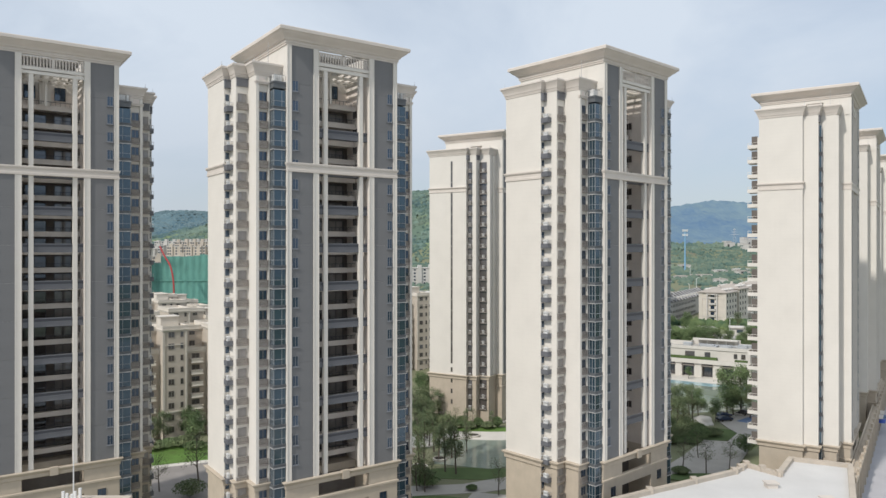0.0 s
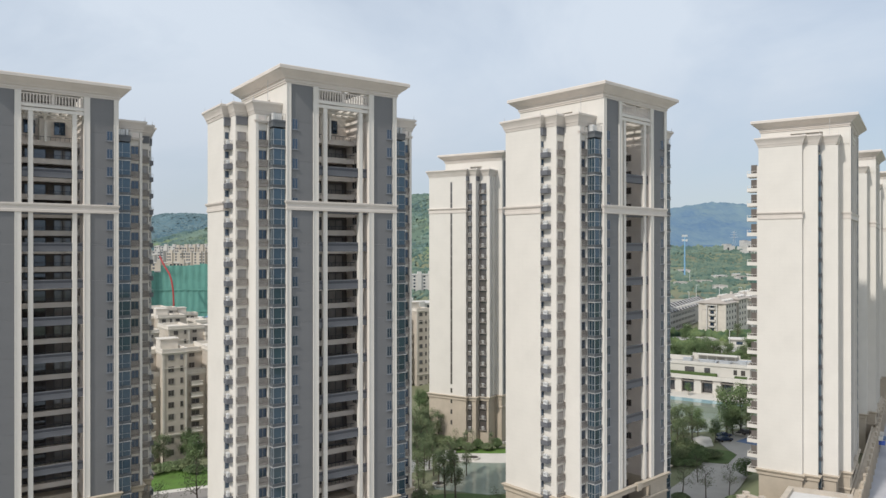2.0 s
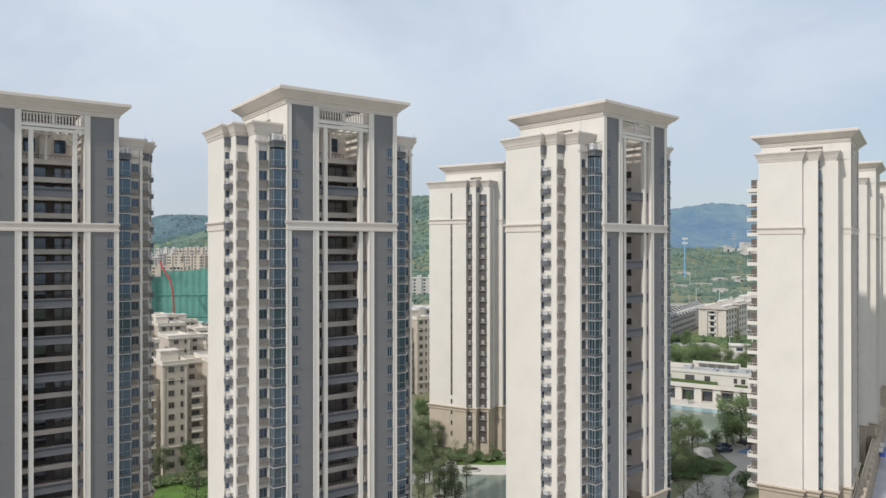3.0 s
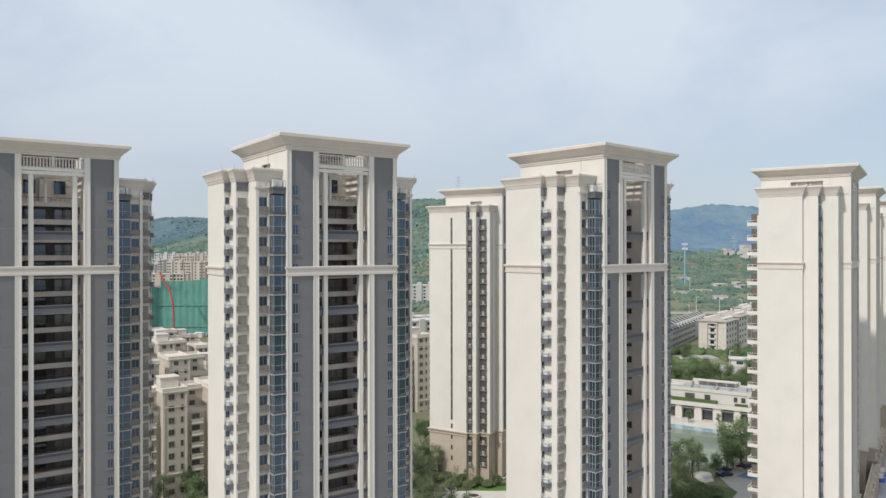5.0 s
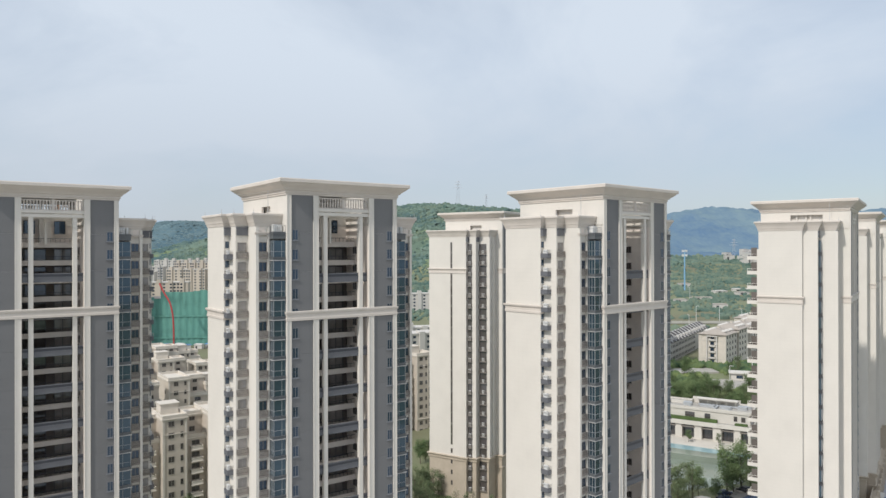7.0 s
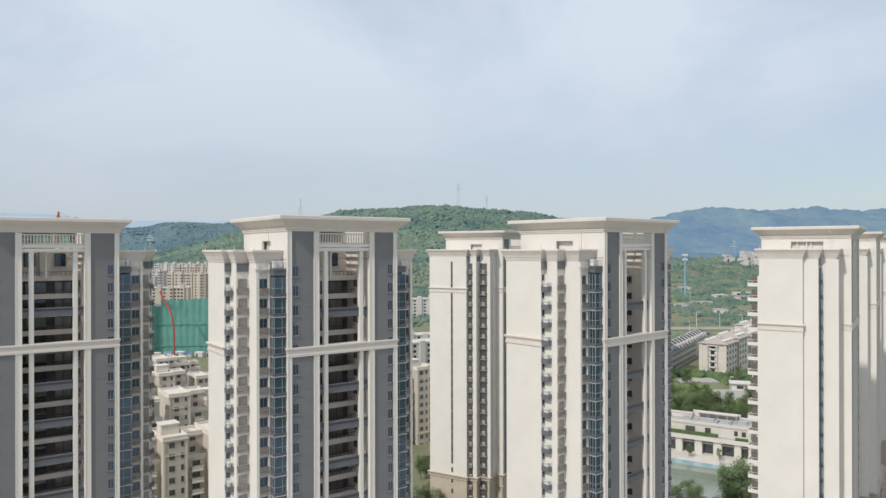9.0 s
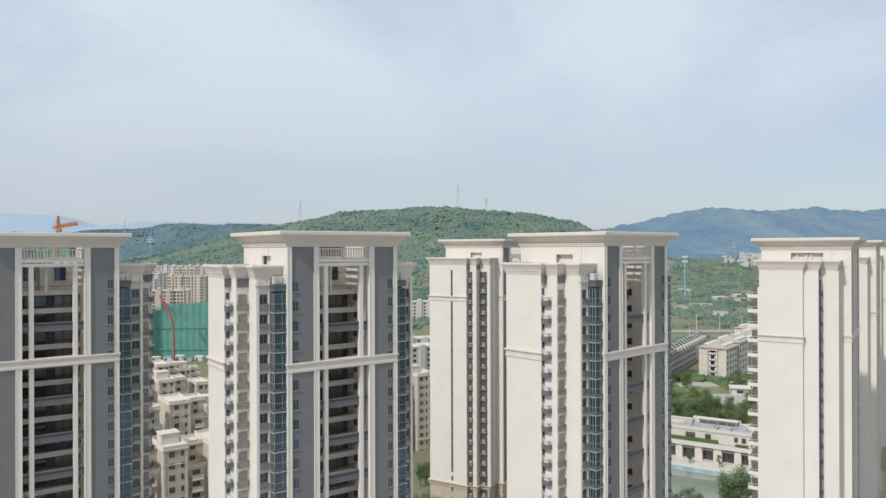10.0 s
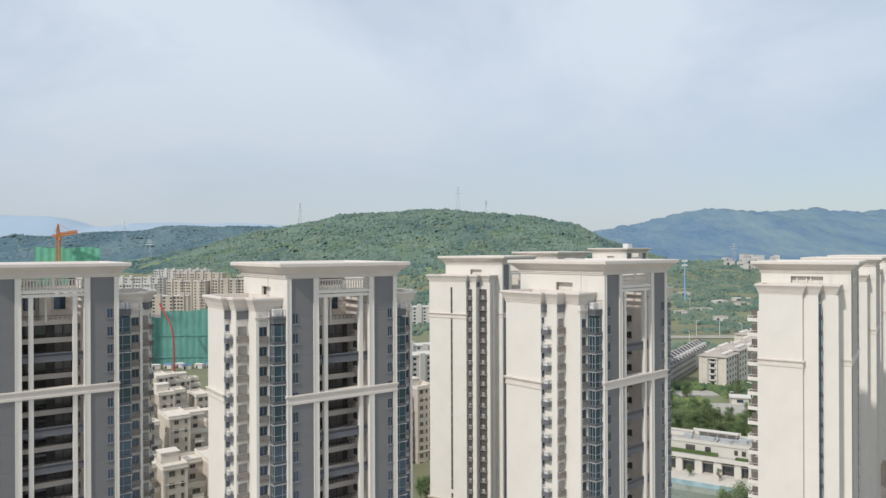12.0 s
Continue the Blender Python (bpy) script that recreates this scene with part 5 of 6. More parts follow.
# ---- pond, paths and lawns ----
lake = [(-2, 160), (10, 156), (24, 160), (40, 172), (56, 200), (70, 208), (90, 214), (104, 226), (84, 242), (60, 250), (46, 230), (36, 205), (22, 187), (10, 184), (0, 176)]
sheet("pond", lake, 0.12, WATER, "still green pond between the towers", "water")
sheet("pool", [(64, 249), (76, 257.5), (114, 233.5), (109.5, 226.8), (75.5, 248.2), (64.7, 242.4)], 2.2, POOL_TILE, "pale blue pool beside the clubhouse", "water", 2.3)
sheet("upper_pond", [(64.7, 242.4), (75.5, 248.2), (109.5, 226.8), (107, 222.5), (76, 240.5)], 2.1, WATER, "murky green upper pond beside the pool", "water", 2.2)
sheet("yard", [(126, 328), (166, 334), (166, 362), (124, 358)], 6.0, PAVING, "grey paved yard beside the gatehouse", "pavement", 4.0)
sheet("yard", [(112, 362), (142, 366), (142, 380), (112, 374)], 7.6, PAVING, "pale paved yard below the townhouses", "pavement", 4.0)
sheet("terrace", [(66, 262), (70, 268), (125, 234), (116, 228), (76, 254)], 2.3, PALE_STONE, "pale stone poolside terrace", "pavement", 2.4)
sheet("beach", blob(11, 184, 13, 4.4, 3), 0.2, PALE_STONE, "pale stone beach beside the pond", "pavement", 0.2)
sheet("beach", blob(-7, 181, 7, 9, 8), 0.16, PALE_STONE, "pale stone beach beside the pond", "pavement", 0.16)
sheet("path", [(-12, 144), (4, 146), (16, 152), (26, 158), (30, 153), (20, 146), (8, 141), (-12, 138)], 0.1, PAVING, "curved pale paved garden path", "pavement")
sheet("path", [(6, 141), (14, 139), (10, 128), (2, 130)], 0.14, PAVING, "pale paved garden path", "pavement")
sheet("lawn", blob(6, 153, 13, 4.0, 5), 0.08, SHADE_LAWN, "shaded lawn beside the pond", "grass")
sheet("lawn", blob(-2, 134, 9, 5, 6), 0.09, SHADE_LAWN, "lawn inside the garden path", "grass")
sheet("lawn", [(-78, 152), (-46, 166), (-44, 174), (-60, 176), (-80, 170)], 0.1, LAWN, "bright mown lawn", "grass")
sheet("driveway", [(-80, 142), (-46, 155), (-40, 163), (-46, 166), (-78, 152), (-84, 148)], 0.16, PALE_STONE, "pale stone kerb and footway", "pavement", 0.16)
sheet("driveway", [(-82, 118), (-44, 138), (-40, 158), (-47, 163.2), (-78, 149.5), (-86, 140)], 0.2, DRIVE, "grey paved estate driveway", "pavement", 0.2)
sheet("courtyard", [(46.0, 150.3), (52.9, 149.5), (61.6, 153.3), (67.6, 161.4), (74.2, 171.9), (81.8, 182.2), (90.2, 190.8), (97.9, 207.0), (89.7, 207.0), (85.4, 208.4), (77.2, 202.2), (76.6, 190.8), (77.0, 186.1), (71.2, 177.9), (65.7, 179.5), (56.6, 166.7), (49.7, 158.1)], 0.2, PAVING, "grey paved courtyard", "pavement", 0.2)
sheet("lawn", blob(12, 190, 10, 2.6, 11), 0.24, LAWN, "bright mown lawn behind the beach", "grass")
sheet("lawn", blob(62, 186, 15, 9, 9), 0.1, SHADE_LAWN, "shaded planted lawn", "grass")
sheet("lawn", blob(54, 150, 8, 2.5, 10), 0.26, SHADE_LAWN, "planted bed beside the courtyard", "grass")
BLUE_PAINT = surface("blue_bay_paint", (0.13, 0.2, 0.34), 0.8, 0.2, 0.6, 5.0, 0.0)
sheet("parking_bay", [(82, 199), (89, 205), (94, 199), (87, 194)], 0.22, BLUE_PAINT, "parking bays painted blue", "pavement", 0.12)

dome = bmesh.new()
bmesh.ops.create_icosphere(dome, subdivisions=4, radius=1.0)
for v in dome.verts:
    k = 0.82 + 0.22 * noise.noise(v.co * 1.4) + 0.05 * noise.noise(v.co * 5)
    v.co = Vector((v.co.x * 2.9 * k, v.co.y * 2.6 * k, max(0, v.co.z * 4.8 * k)))
for f in dome.faces:
    f.smooth = True
solid("white_rock", dome, WHITE_WALL, "large pale garden boulder beside the courtyard", "rock", m=pose(72, 197, 0) @ Matrix.Diagonal((1.35, 1.2, 0.55, 1)))

# pale ground out of view, added to bounce light onto the tower fronts
sheet("bounce_paving", [(-150, -80), (150, -80), (150, 60), (62, 108), (30, 66), (4, 100), (-30, 100), (-80, 100), (-150, 130)], 0.08, PAVING, "unseen pale paving added to bounce light onto the tower fronts", "pavement")

# ---- low podium and shops ----
pod = thing("podium", (0, 0, 0), 0, "low beige podium with a white flat roof and stone parapet", "building")
outline = [(64.6, 112), (75.0, 131.0), (66.2, 135.4), (59.6, 126.2), (56.1, 131.6), (52.2, 127.5), (34, 117.1), (8, 101.5), (30, 70), (44, 76)]
bm = bmesh.new()
prism(bm, outline, 0, 8.0)
part("wall", bm, BEIGE_STONE, pod)
bm = bmesh.new()
profile_ring(bm, outline, ((0.0, 7.0), (0.25, 7.1), (0.25, 7.5), (0.45, 7.7), (0.45, 8.75), (-0.5, 8.75), (-0.5, 8.05)), False)
part("parapet", bm, PARAPET, pod)
bm = bmesh.new()
prism(bm, offset_outline(outline, -0.5), 7.6, 8.06)
part("roof", bm, ROOF_WHITE, pod, "white coated flat roof")
for i, (x, y) in enumerate(((54.5, 119.5), (44, 108), (60, 112))):
    part("vent_box", boxes([(x, x + 1.8, y, y + 1.4, 8.06, 8.8), (x - 0.2, x + 2.0, y - 0.2, y + 1.6, 8.8, 9.0)]), CREAM_TRIM, pod)
for (ax, ay), (bx, by) in zip(outline[3:7], outline[4:8]):
    for t in (0.0, 0.5):
        x, y = ax + (bx - ax) * t, ay + (by - ay) * t
        part("parapet_pier", boxes([(x - 0.5, x + 0.5, y - 0.5, y + 0.5, 7.2, 9.15)]), PARAPET, pod)

shops = thing("shop_row", (79.3, 138.7, 0), 55.8, "row of beige two-storey shops with stone piers", "building")
part("wall", boxes([(-26, 108, -1.75, -0.7, 0, 6.4)]), BEIGE_STONE, shops)
bm = bmesh.new()
profile_ring(bm, rect(-26, 108, -1.75, -0.7), ((0, 5.8), (0.2, 5.9), (0.2, 6.2), (0.35, 6.4), (0.35, 6.8), (0.0, 6.8), (0.0, 6.45)), False)
part("cornice", bm, BEIGE_STONE, shops)
for i in range(23):
    x = -25 + 5.8 * i
    part("pier", boxes([(x - 0.5, x + 0.5, -2.15, -1.75, 0, 7.6), (x - 0.65, x + 0.65, -2.25, -1.65, 7.6, 7.95)]), BEIGE_STONE, shops)
    win = part("shop_window", boxes([(x + 0.7, x + 5.0, -1.83, -1.75, 0.3, 3.4)]), GLASS, shops)
    if i in (14, 15):
        part("awning", boxes([(x + 0.8, x + 4.9, -3.5, -1.85, 3.2, 3.45)]), surface("awning_blue", (0.05, 0.12, 0.5), 0.7) if i == 14 else BLUE_PAINT, shops, "blue shop awning")
        part("canopy", boxes([(x + 0.6, x + 5.2, -3.0, -1.85, 4.3, 4.5)]), WHITE_WALL, shops)
m55 = pose(79.3, 138.7, 0, 0, 0, 55.8)
STREET = surface("pale_street_paving", (0.47, 0.465, 0.485), 0.85, 0.12, 0.2, 2.0, 0.1)
solid("street", boxes([(-60, 140, -26, -1.8, -0.3, 0.14)]), STREET, "pale paved shopping street", "road", kind="structure", m=m55)
solid("kerb", boxes([(-60, 140, -8.4, -8.1, 0.1, 0.3)]), ROAD, "pale stone kerb along the street", "kerb", kind="structure", m=m55)
for i in (1, 6):
    solid("banner_stand", boxes([(-0.4, 0.4, -0.03, 0.03, 0.1, 1.6), (-0.5, 0.5, -0.3, 0.3, 0, 0.1)]), BLUE_PAINT, "blue standing banner on the street", "sign", "street banners", m=m55 @ pose(6 + 9 * i, -7.4, 0.14, 0, 0, 90))

# ---- near roof with an aerial ----
near = thing("near_building", (-27, 49, 0), 0, "beige building with a stone parapet below the view", "building")
part("wall", boxes([(-2.2, 2.3, -6, 6.6, 0, 28.6)]), BEIGE_STONE, near)
bm = bmesh.new()
profile_ring(bm, rect(-2.2, 2.3, -6, 6.6), ((0, 27.8), (0.12, 27.9), (0.12, 28.3), (0.3, 28.5), (0.3, 28.95), (-0.2, 28.95), (-0.2, 28.65)), True)
part("parapet", bm, PARAPET, near)
aerial = thing("roof_aerial", (-28.5, 54.9, 28.65), 0, "white aerial mast with panel antennas on a roof", "aerial")
bm = bmesh.new()
bmesh.ops.create_cone(bm, cap_ends=True, segments=8, radius1=0.06, radius2=0.035, depth=4.0, matrix=Matrix.Translation((0, 0, 2.0)))
part("pole", bm, AC_WHITE, aerial)
for x, z in ((-0.8, 0.75), (-0.5, 0.6), (-0.12, 0.55), (0.12, 0.75), (0.5, 1.0)):
    part("panel_antenna", boxes([(x - 0.09, x + 0.09, -0.08, 0.08, 0.0, z + 0.2)]), AC_WHITE, aerial)


# ---- parked cars ----
def car(place, turn, paint, label):
    c = thing("car", place, turn, label, "car", "parked cars")
    bm = bmesh.new()
    prof = ((-2.2, 0.35), (2.15, 0.35), (2.25, 0.6), (2.1, 0.85), (1.1, 0.98), (0.45, 1.42), (-1.1, 1.46), (-1.9, 1.05), (-2.25, 0.95))
    lo = [bm.verts.new((x, -0.88 + 0.12 * (z > 1.1), z)) for x, z in prof]
    hi = [bm.verts.new((x, 0.88 - 0.12 * (z > 1.1), z)) for x, z in prof]
    bm.faces.new(lo[::-1])
    bm.faces.new(hi)
    for i in range(len(prof)):
        j = (i + 1) % len(prof)
        bm.faces.new((lo[i], lo[j], hi[j], hi[i]))
    bmesh.ops.recalc_face_normals(bm, faces=bm.faces)
    bmesh.ops.bevel(bm, geom=list(bm.edges), offset=0.05, segments=2, affect="EDGES")
    part("body", bm, paint, c)
    part("side_glass", boxes([(-1.4, 0.5, -0.83, 0.83, 1.02, 1.34)]), GLASS, c)
    part("windscreen", boxes([(0.5, 0.9, -0.7, 0.7, 1.0, 1.3)]), GLASS, c)
    for x in (-1.35, 1.35):
        for y in (-0.82, 0.82):
            bm = bmesh.new()
            bmesh.ops.create_cone(bm, cap_ends=True, segments=18, radius1=0.33, radius2=0.33, depth=0.22, matrix=pose(x, y, 0.33, 90))
            part("wheel", bm, SOIL, c)


NAVY = surface("dark_blue_car_paint", (0.02, 0.035, 0.07), 0.25, 0.1, 1.0, 3.0, 0.0)
car((80.5, 204.0, 0.15), 15, NAVY, "dark blue parked car in the courtyard")
car((88, 207.0, 0.15), 30, DARK_METAL, "dark grey parked car beside the bays")
car((79, 199.5, 0.15), 15, NAVY, "dark blue parked car in the courtyard")

# ---- trees ----
BARK = surface("grey_brown_bark", (0.13, 0.105, 0.085), 0.95, 0.3, 2.0, 15.0, 0.4)
LEAF = foliage("leaf_green", (0.065, 0.115, 0.05), (0.2, 0.26, 0.12), 0.2, 0.5)
LEAF_DARK = foliage("leaf_dark", (0.078, 0.115, 0.06), (0.21, 0.245, 0.125), 0.2, 0.5)


def limb(bm, a, b, ra, rb, n=6):
    a, b = Vector(a), Vector(b)
    m = (b - a).to_track_quat("Z", "Y").to_matrix()
    ring = [[bm.verts.new(c + m @ Vector((r * math.cos(6.283 * i / n), r * math.sin(6.283 * i / n), 0))) for i in range(n)] for c, r in ((a, ra), (b, rb))]
    for i in range(n):
        bm.faces.new((ring[0][i], ring[0][(i + 1) % n], ring[1][(i + 1) % n], ring[1][i]))


def tree_meshes(seed, h, spread, leaves, size, low=0.3):
    """A tapered trunk with forked limbs, and a crown of many small leaf cards round the twigs."""
    r = random.Random(seed)
    wood = bmesh.new()
    tips = []
    bend = Vector((r.uniform(-0.3, 0.3), r.uniform(-0.3, 0.3), 0))
    p0, p1, p2 = Vector((0, 0, -0.1)), Vector((0, 0, h * 0.35)) + bend, Vector((0, 0, h * 0.8)) + bend * 1.5
    limb(wood, p0, p1, h * 0.02, h * 0.015)
    limb(wood, p1, p2, h * 0.015, h * 0.005)
    for i in range(11):
        t = r.uniform(low, 0.85)
        s = p1.lerp(p2, max(0, (t - 0.35) / 0.45)) if t > 0.35 else p0.lerp(p1, t / 0.35)
        a = i * 2.4 + r.uniform(-0.4, 0.4)
        reach = spread * (1.15 - 0.75 * abs(t - 0.45)) * r.uniform(0.6, 1.0)
        e = s + Vector((math.cos(a) * reach, math.sin(a) * reach, h * r.uniform(0.1, 0.22)))
        limb(wood, s, e, h * 0.007, h * 0.002, 5)
        for q in range(3):
            f = s.lerp(e, r.uniform(0.4, 0.9))
            g = f + Vector((r.uniform(-1, 1), r.uniform(-1, 1), r.uniform(0.1, 1))) * spread * 0.35
            limb(wood, f, g, h * 0.003, h * 0.0012, 4)
            tips.append(g)
        tips.append(e)
    tips.append(p2)
    verts, faces = [], []
    for i in range(leaves):
        c = r.choice(tips) + Vector((r.gauss(0, 1), r.gauss(0, 1), r.gauss(0, 1.1))) * spread * 0.27
        n = Vector((r.gauss(0, 1), r.gauss(0, 1), r.gauss(0.4, 1))).normalized()
        u = n.orthogonal().normalized() * size * r.uniform(0.6, 1.2)
        w = n.cross(u) * r.uniform(0.5, 0.9)
        k = len(verts)
        verts += [c - u, c + w - u * 0.1 + n * size * 0.15, c + u, c - w - u * 0.1 + n * size * 0.15]
        faces.append((k, k + 1, k + 2, k + 3))
    crown_me = bpy.data.meshes.new("crown")
    crown_me.from_pydata([v[:] for v in verts], [], faces)
    return mesh_of("trunk", wood, BARK), crown_me


KINDS = {}
for key, args, mat in (("round", (1, 9, 2.2, 3800, 0.16, 0.15), LEAF), ("dark", (2, 9, 1.8, 2300, 0.14, 0.08), LEAF_DARK), ("slim", (3, 10, 1.5, 1900, 0.13, 0.12), LEAF_DARK), ("bare", (4, 8, 2.0, 650, 0.12), LEAF_DARK), ("big", (5, 11, 2.3, 5000, 0.16, 0.1), LEAF)):
    tr, cr = tree_meshes(*args)
    cr.materials.append(mat)
    KINDS[key] = (tr, cr)
TREE_LABEL = {"round": "leafy green garden tree with a round crown", "dark": "dark green leafy garden tree", "slim": "slender young tree with thin dark foliage", "bare": "thin young tree with few leaves", "big": "broad leafy tree beside the courtyard"}


def tree(key, x, y, s=1.0, turn=0.0, z=0.1):
    t = thing("tree", (x, y, z), turn, TREE_LABEL[key], "tree", key + " garden trees")
    t.scale = (s, s, s)
    piece("trunk", KINDS[key][0], t, (0, 0, 0))
    piece("crown", KINDS[key][1], t, (0, 0, 0))


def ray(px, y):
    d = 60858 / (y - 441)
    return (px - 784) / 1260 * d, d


rt = random.Random(77)
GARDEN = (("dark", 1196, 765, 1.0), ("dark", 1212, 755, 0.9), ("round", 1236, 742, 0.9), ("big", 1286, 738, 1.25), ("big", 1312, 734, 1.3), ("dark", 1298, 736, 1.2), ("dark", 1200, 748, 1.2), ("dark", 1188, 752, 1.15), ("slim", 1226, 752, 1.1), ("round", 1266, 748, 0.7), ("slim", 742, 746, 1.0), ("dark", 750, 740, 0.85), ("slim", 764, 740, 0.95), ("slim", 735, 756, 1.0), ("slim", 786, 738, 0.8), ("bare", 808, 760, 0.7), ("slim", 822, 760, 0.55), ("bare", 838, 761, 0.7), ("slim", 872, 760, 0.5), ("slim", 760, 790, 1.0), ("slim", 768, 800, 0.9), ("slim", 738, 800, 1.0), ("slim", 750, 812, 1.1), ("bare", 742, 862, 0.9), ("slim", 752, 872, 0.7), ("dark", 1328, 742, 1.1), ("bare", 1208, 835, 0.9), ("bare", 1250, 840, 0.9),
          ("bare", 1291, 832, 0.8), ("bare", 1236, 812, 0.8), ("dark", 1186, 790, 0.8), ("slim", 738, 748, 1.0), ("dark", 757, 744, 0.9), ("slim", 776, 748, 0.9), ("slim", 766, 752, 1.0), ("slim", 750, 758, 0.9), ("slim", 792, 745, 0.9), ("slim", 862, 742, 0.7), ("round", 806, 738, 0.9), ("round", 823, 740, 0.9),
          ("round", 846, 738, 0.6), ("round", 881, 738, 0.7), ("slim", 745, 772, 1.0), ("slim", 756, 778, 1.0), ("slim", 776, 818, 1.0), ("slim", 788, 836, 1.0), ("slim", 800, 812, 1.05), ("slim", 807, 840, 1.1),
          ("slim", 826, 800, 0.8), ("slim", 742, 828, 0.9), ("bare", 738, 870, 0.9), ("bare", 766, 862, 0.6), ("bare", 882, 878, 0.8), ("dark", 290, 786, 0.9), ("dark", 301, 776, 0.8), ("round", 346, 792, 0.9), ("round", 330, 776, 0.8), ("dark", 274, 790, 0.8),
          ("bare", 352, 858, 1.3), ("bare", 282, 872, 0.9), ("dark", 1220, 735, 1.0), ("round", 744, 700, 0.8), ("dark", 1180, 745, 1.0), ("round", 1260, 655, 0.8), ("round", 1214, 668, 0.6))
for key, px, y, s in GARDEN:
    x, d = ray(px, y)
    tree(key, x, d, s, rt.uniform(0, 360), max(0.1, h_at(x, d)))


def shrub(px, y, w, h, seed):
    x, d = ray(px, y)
    r = random.Random(seed)
    verts, faces = [], []
    for i in range(1500):
        a, t = r.uniform(0, 6.283), r.uniform(0, 1) ** 0.4
        f = math.sqrt(r.uniform(0, 1))
        c = Vector((math.cos(a) * w * f * t, math.sin(a) * w * f * t, h * (0.1 + 0.9 * t * math.sqrt(max(0, 1 - f * f * 0.8)))))
        n = Vector((r.gauss(0, 1), r.gauss(0, 1), r.gauss(0.5, 1))).normalized()
        u = n.orthogonal().normalized() * 0.18
        v = n.cross(u) * 0.7
        k = len(verts)
        verts += [c - u, c + v, c + u, c - v]
        faces.append((k, k + 1, k + 2, k + 3))
    me = bpy.data.meshes.new("shrub")
    me.from_pydata([q[:] for q in verts], [], faces)
    me.materials.append(LEAF_DARK if seed % 2 else LEAF)
    ob = tagged(new("shrub", me), "dense dark green garden shrub", "shrub", "garden shrubs")
    ob.location = (x, d, 0.05)


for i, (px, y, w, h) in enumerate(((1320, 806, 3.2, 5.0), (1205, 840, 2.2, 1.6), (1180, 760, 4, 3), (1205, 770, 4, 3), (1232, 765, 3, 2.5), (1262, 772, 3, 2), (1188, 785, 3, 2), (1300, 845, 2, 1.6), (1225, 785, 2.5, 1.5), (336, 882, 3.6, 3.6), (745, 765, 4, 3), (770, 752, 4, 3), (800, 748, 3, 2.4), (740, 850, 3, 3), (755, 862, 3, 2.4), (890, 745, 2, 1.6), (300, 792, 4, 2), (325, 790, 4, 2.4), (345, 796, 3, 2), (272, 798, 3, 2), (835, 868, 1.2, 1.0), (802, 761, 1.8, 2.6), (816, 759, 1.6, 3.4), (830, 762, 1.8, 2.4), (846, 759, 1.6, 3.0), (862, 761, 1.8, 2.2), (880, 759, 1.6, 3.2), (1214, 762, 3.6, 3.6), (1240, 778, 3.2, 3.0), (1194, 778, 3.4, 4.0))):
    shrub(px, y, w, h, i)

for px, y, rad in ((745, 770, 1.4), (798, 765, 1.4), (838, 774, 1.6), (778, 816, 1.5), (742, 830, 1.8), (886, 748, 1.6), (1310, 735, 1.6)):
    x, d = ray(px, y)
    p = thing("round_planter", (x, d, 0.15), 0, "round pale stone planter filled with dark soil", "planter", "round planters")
    bm = bmesh.new()
    profile_ring(bm, [(rad * math.cos(6.283 * i / 24), rad * math.sin(6.283 * i / 24)) for i in range(24)], ((0.0, 0), (0.05, 0.45), (0.1, 0.5), (0.0, 0.55), (-0.2, 0.55), (-0.2, 0.4)), False)
    part("rim", bm, PALE_STONE, p)
    bm = bmesh.new()
    profile_ring(bm, [(rad * math.cos(6.283 * i / 24), rad * math.sin(6.283 * i / 24)) for i in range(24)], ((-0.2, 0.1), (-0.2, 0.42), (-0.8, 0.6)), True)
    part("soil", bm, SOIL, p)

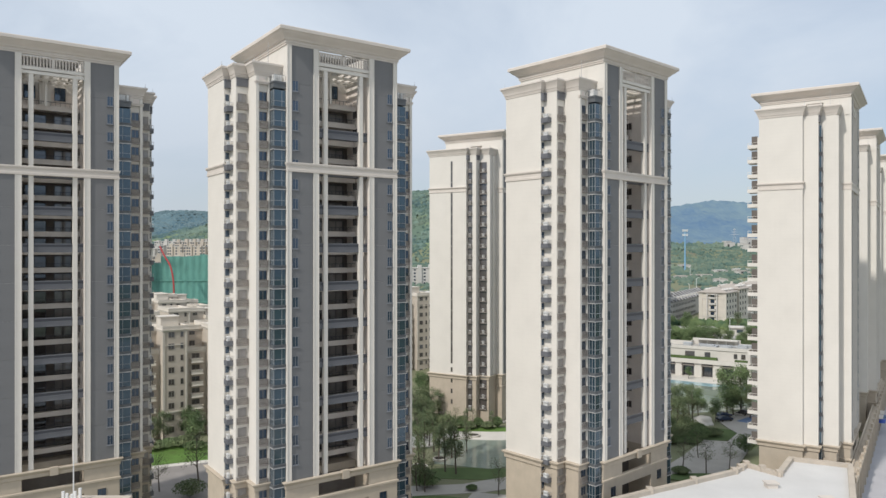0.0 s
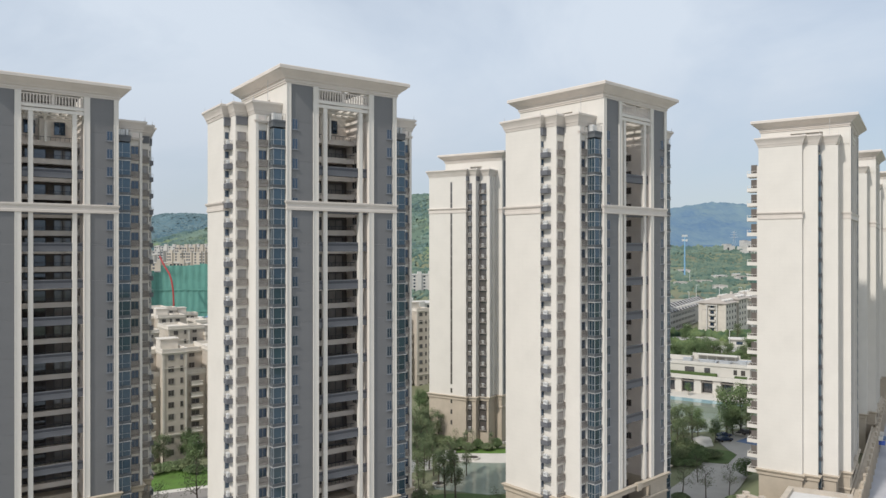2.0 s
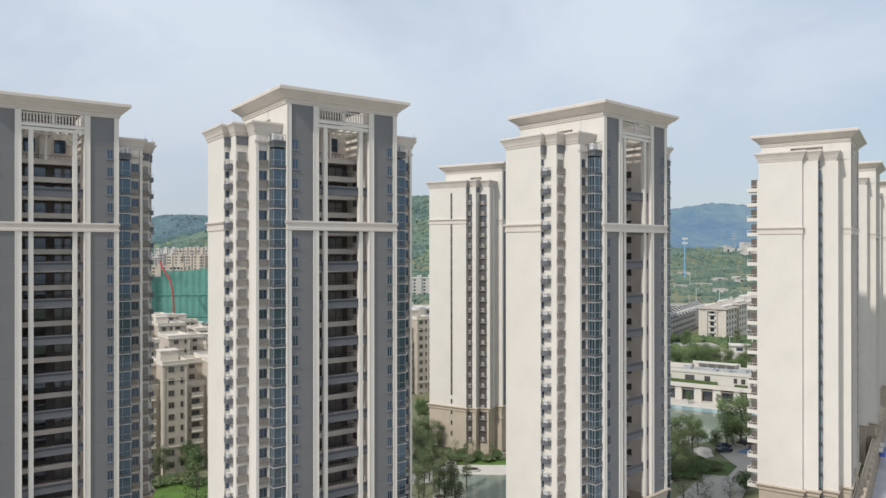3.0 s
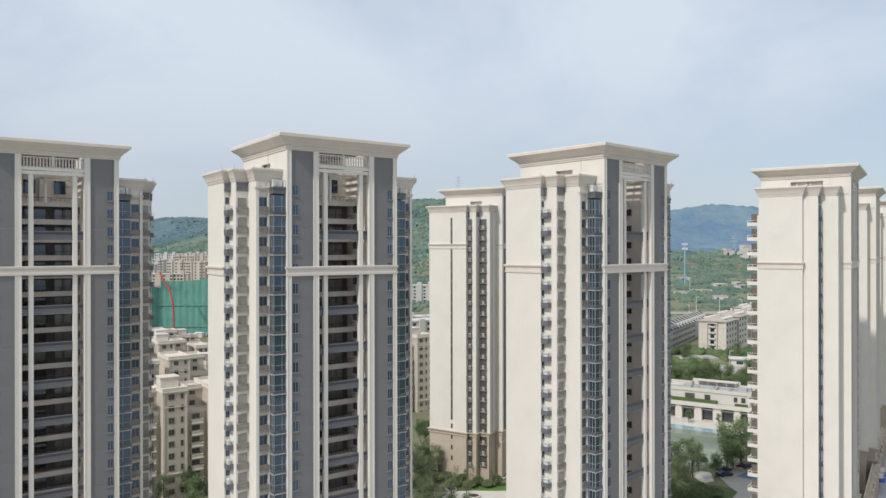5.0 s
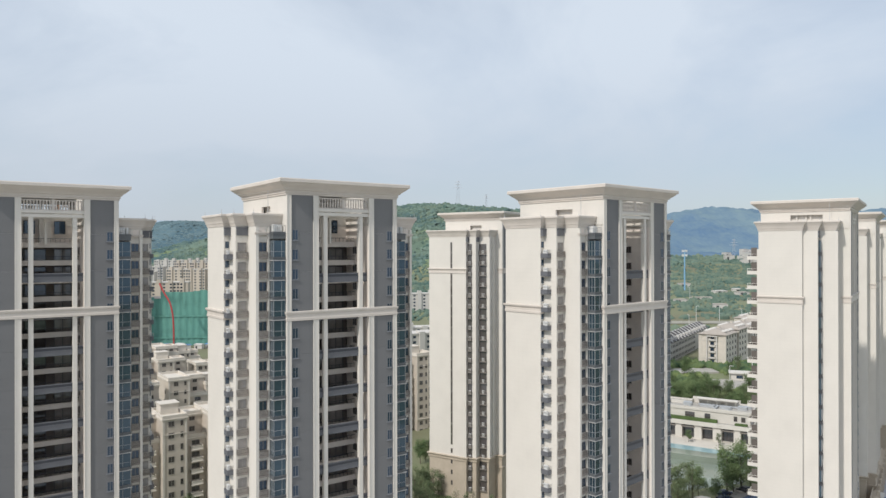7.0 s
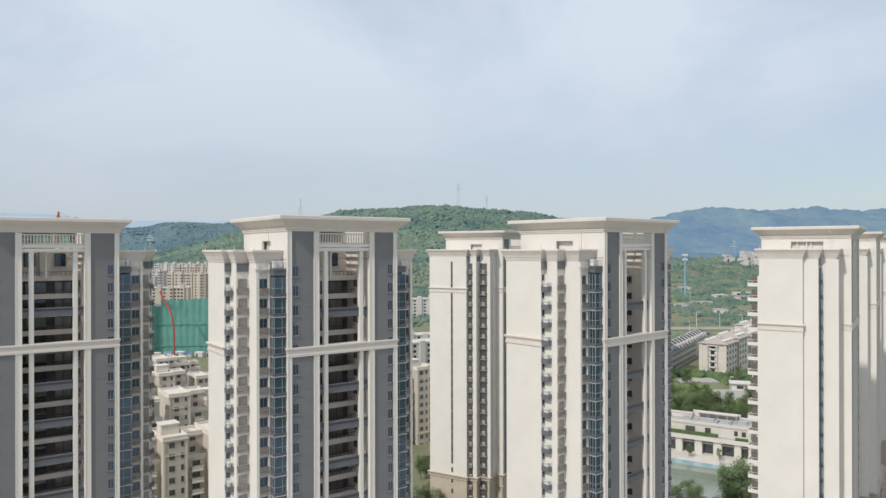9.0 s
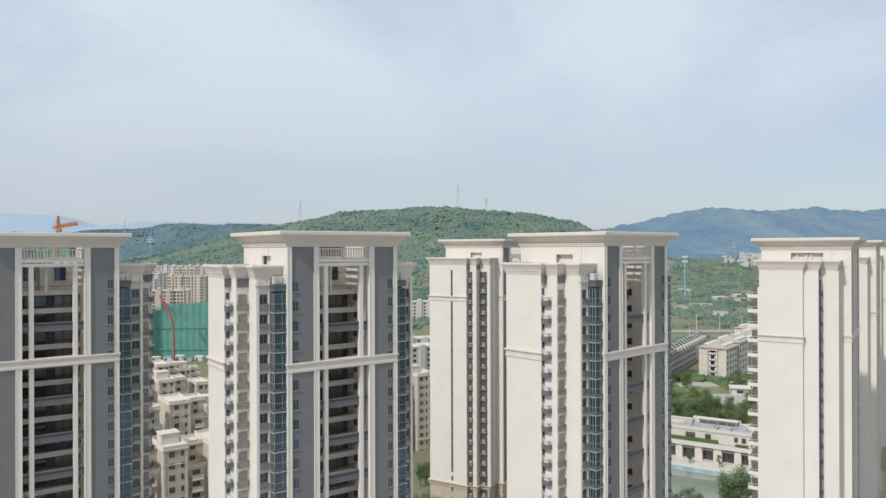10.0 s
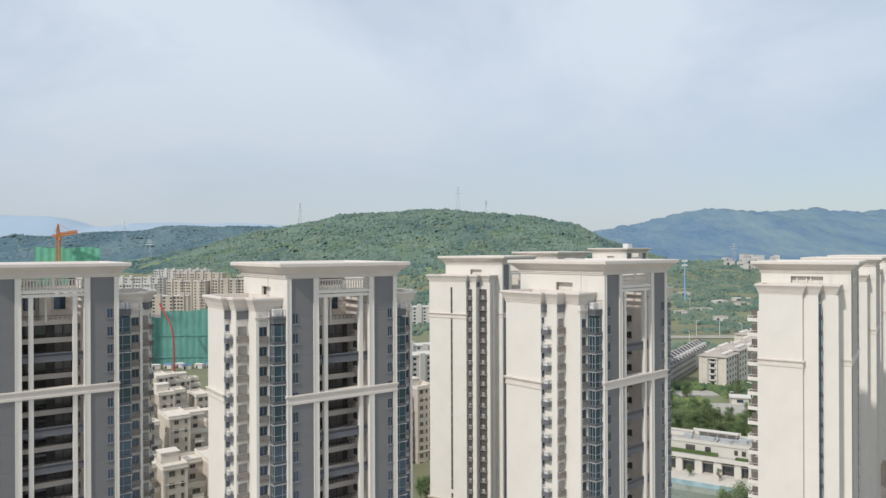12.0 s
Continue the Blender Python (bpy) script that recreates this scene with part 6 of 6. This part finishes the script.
for i in range(75):
    y = rt.uniform(285, 425)
    x = y * rt.uniform(0.29, 0.46)
    if (y > 368 and 95 < x < 200) or (abs(y - 343) < 17 and 127 < x < 169):
        continue
    tree(rt.choice(("round", "big", "dark")), x, y, rt.uniform(0.7, 1.15), rt.uniform(0, 360), h_at(x, y))
for i in range(11):
    y = rt.uniform(292, 306)
    x = y * (0.308 + 0.0092 * i)
    tree(rt.choice(("round", "big", "dark")), x, y, rt.uniform(1.0, 1.3), rt.uniform(0, 360), h_at(x, y))
for key, x, y, k in (("round", 87.0, 252.0, 0.45), ("dark", 95.5, 246.5, 0.5)):
    tree(key, x, y, k, 40, 2.3)
for i in range(14):
    y = rt.uniform(235, 330)
    x = y * rt.uniform(-0.035, -0.005)
    tree(rt.choice(("round", "dark")), x, y, rt.uniform(0.4, 0.65), rt.uniform(0, 360), h_at(x, y))

# greenery of the valley and of the far side of the estate


def valley(x, y):
    t = x / y
    free = ((t > 0.27) & (t < 0.62) & (y > 285)) | ((t < -0.04) & (t > -0.6) & (y > 860)) | ((t > -0.06) & (t < 0.27) & (y > 440))
    town = (y > 375) & (y < 515) & (x > 90) & (x < 235)
    road = np.abs(y - 556) < 24
    return free & ~town & ~road & (rolling(x, y, 130, 41) < 0.62)


spots, r = scatter(52000, -420, 700, 425, 1500, 51, valley)
woods("valley_trees", spots, r.uniform(1.3, 3.4, len(spots)) * np.where(r.uniform(0, 1, len(spots)) > 0.9, 1.6, 1.0), HAZED_VALLEY_LEAVES, "mixed green trees across the valley", FORMS_LOW, 1.15, 0, 0.1)
spots, r = scatter(260, 150, 250, 372, 520, 52, lambda x, y: rolling(x, y, 60, 43) > 0.4)
woods("street_trees", spots, r.uniform(1.6, 3.0, len(spots)), HAZED_VALLEY_LEAVES, "green trees between the townhouses", FORMS)
spots, r = scatter(300, -150, 40, 190, 380, 53, lambda x, y: rolling(x, y, 40, 44) > 0.5)
woods("court_trees", spots, r.uniform(1.2, 2.4, len(spots)), HAZED_VALLEY_LEAVES, "green trees between the apartment blocks", FORMS)


def behind_club(x, y):
    t = x / y
    yard = ((x > 128) & (y > 326) & (x < 168) & (y < 361)) | ((x > 111) & (x < 143) & (y > 361) & (y < 378))
    return (t > 0.26) & (t < 0.46) & (y > 289 - 0.6 * (x - 84)) & ~yard & (rolling(x, y, 45, 45) > -0.9)


spots, r = scatter(3400, 75, 200, 262, 388, 54, behind_club)
woods("estate_trees", spots, r.uniform(1.0, 2.9, len(spots)), foliage("estate_leaves", (0.055, 0.1, 0.055), (0.175, 0.22, 0.085), 0.06, 0.45, 3.4), "dark green trees and hedges behind the clubhouse", FORMS)
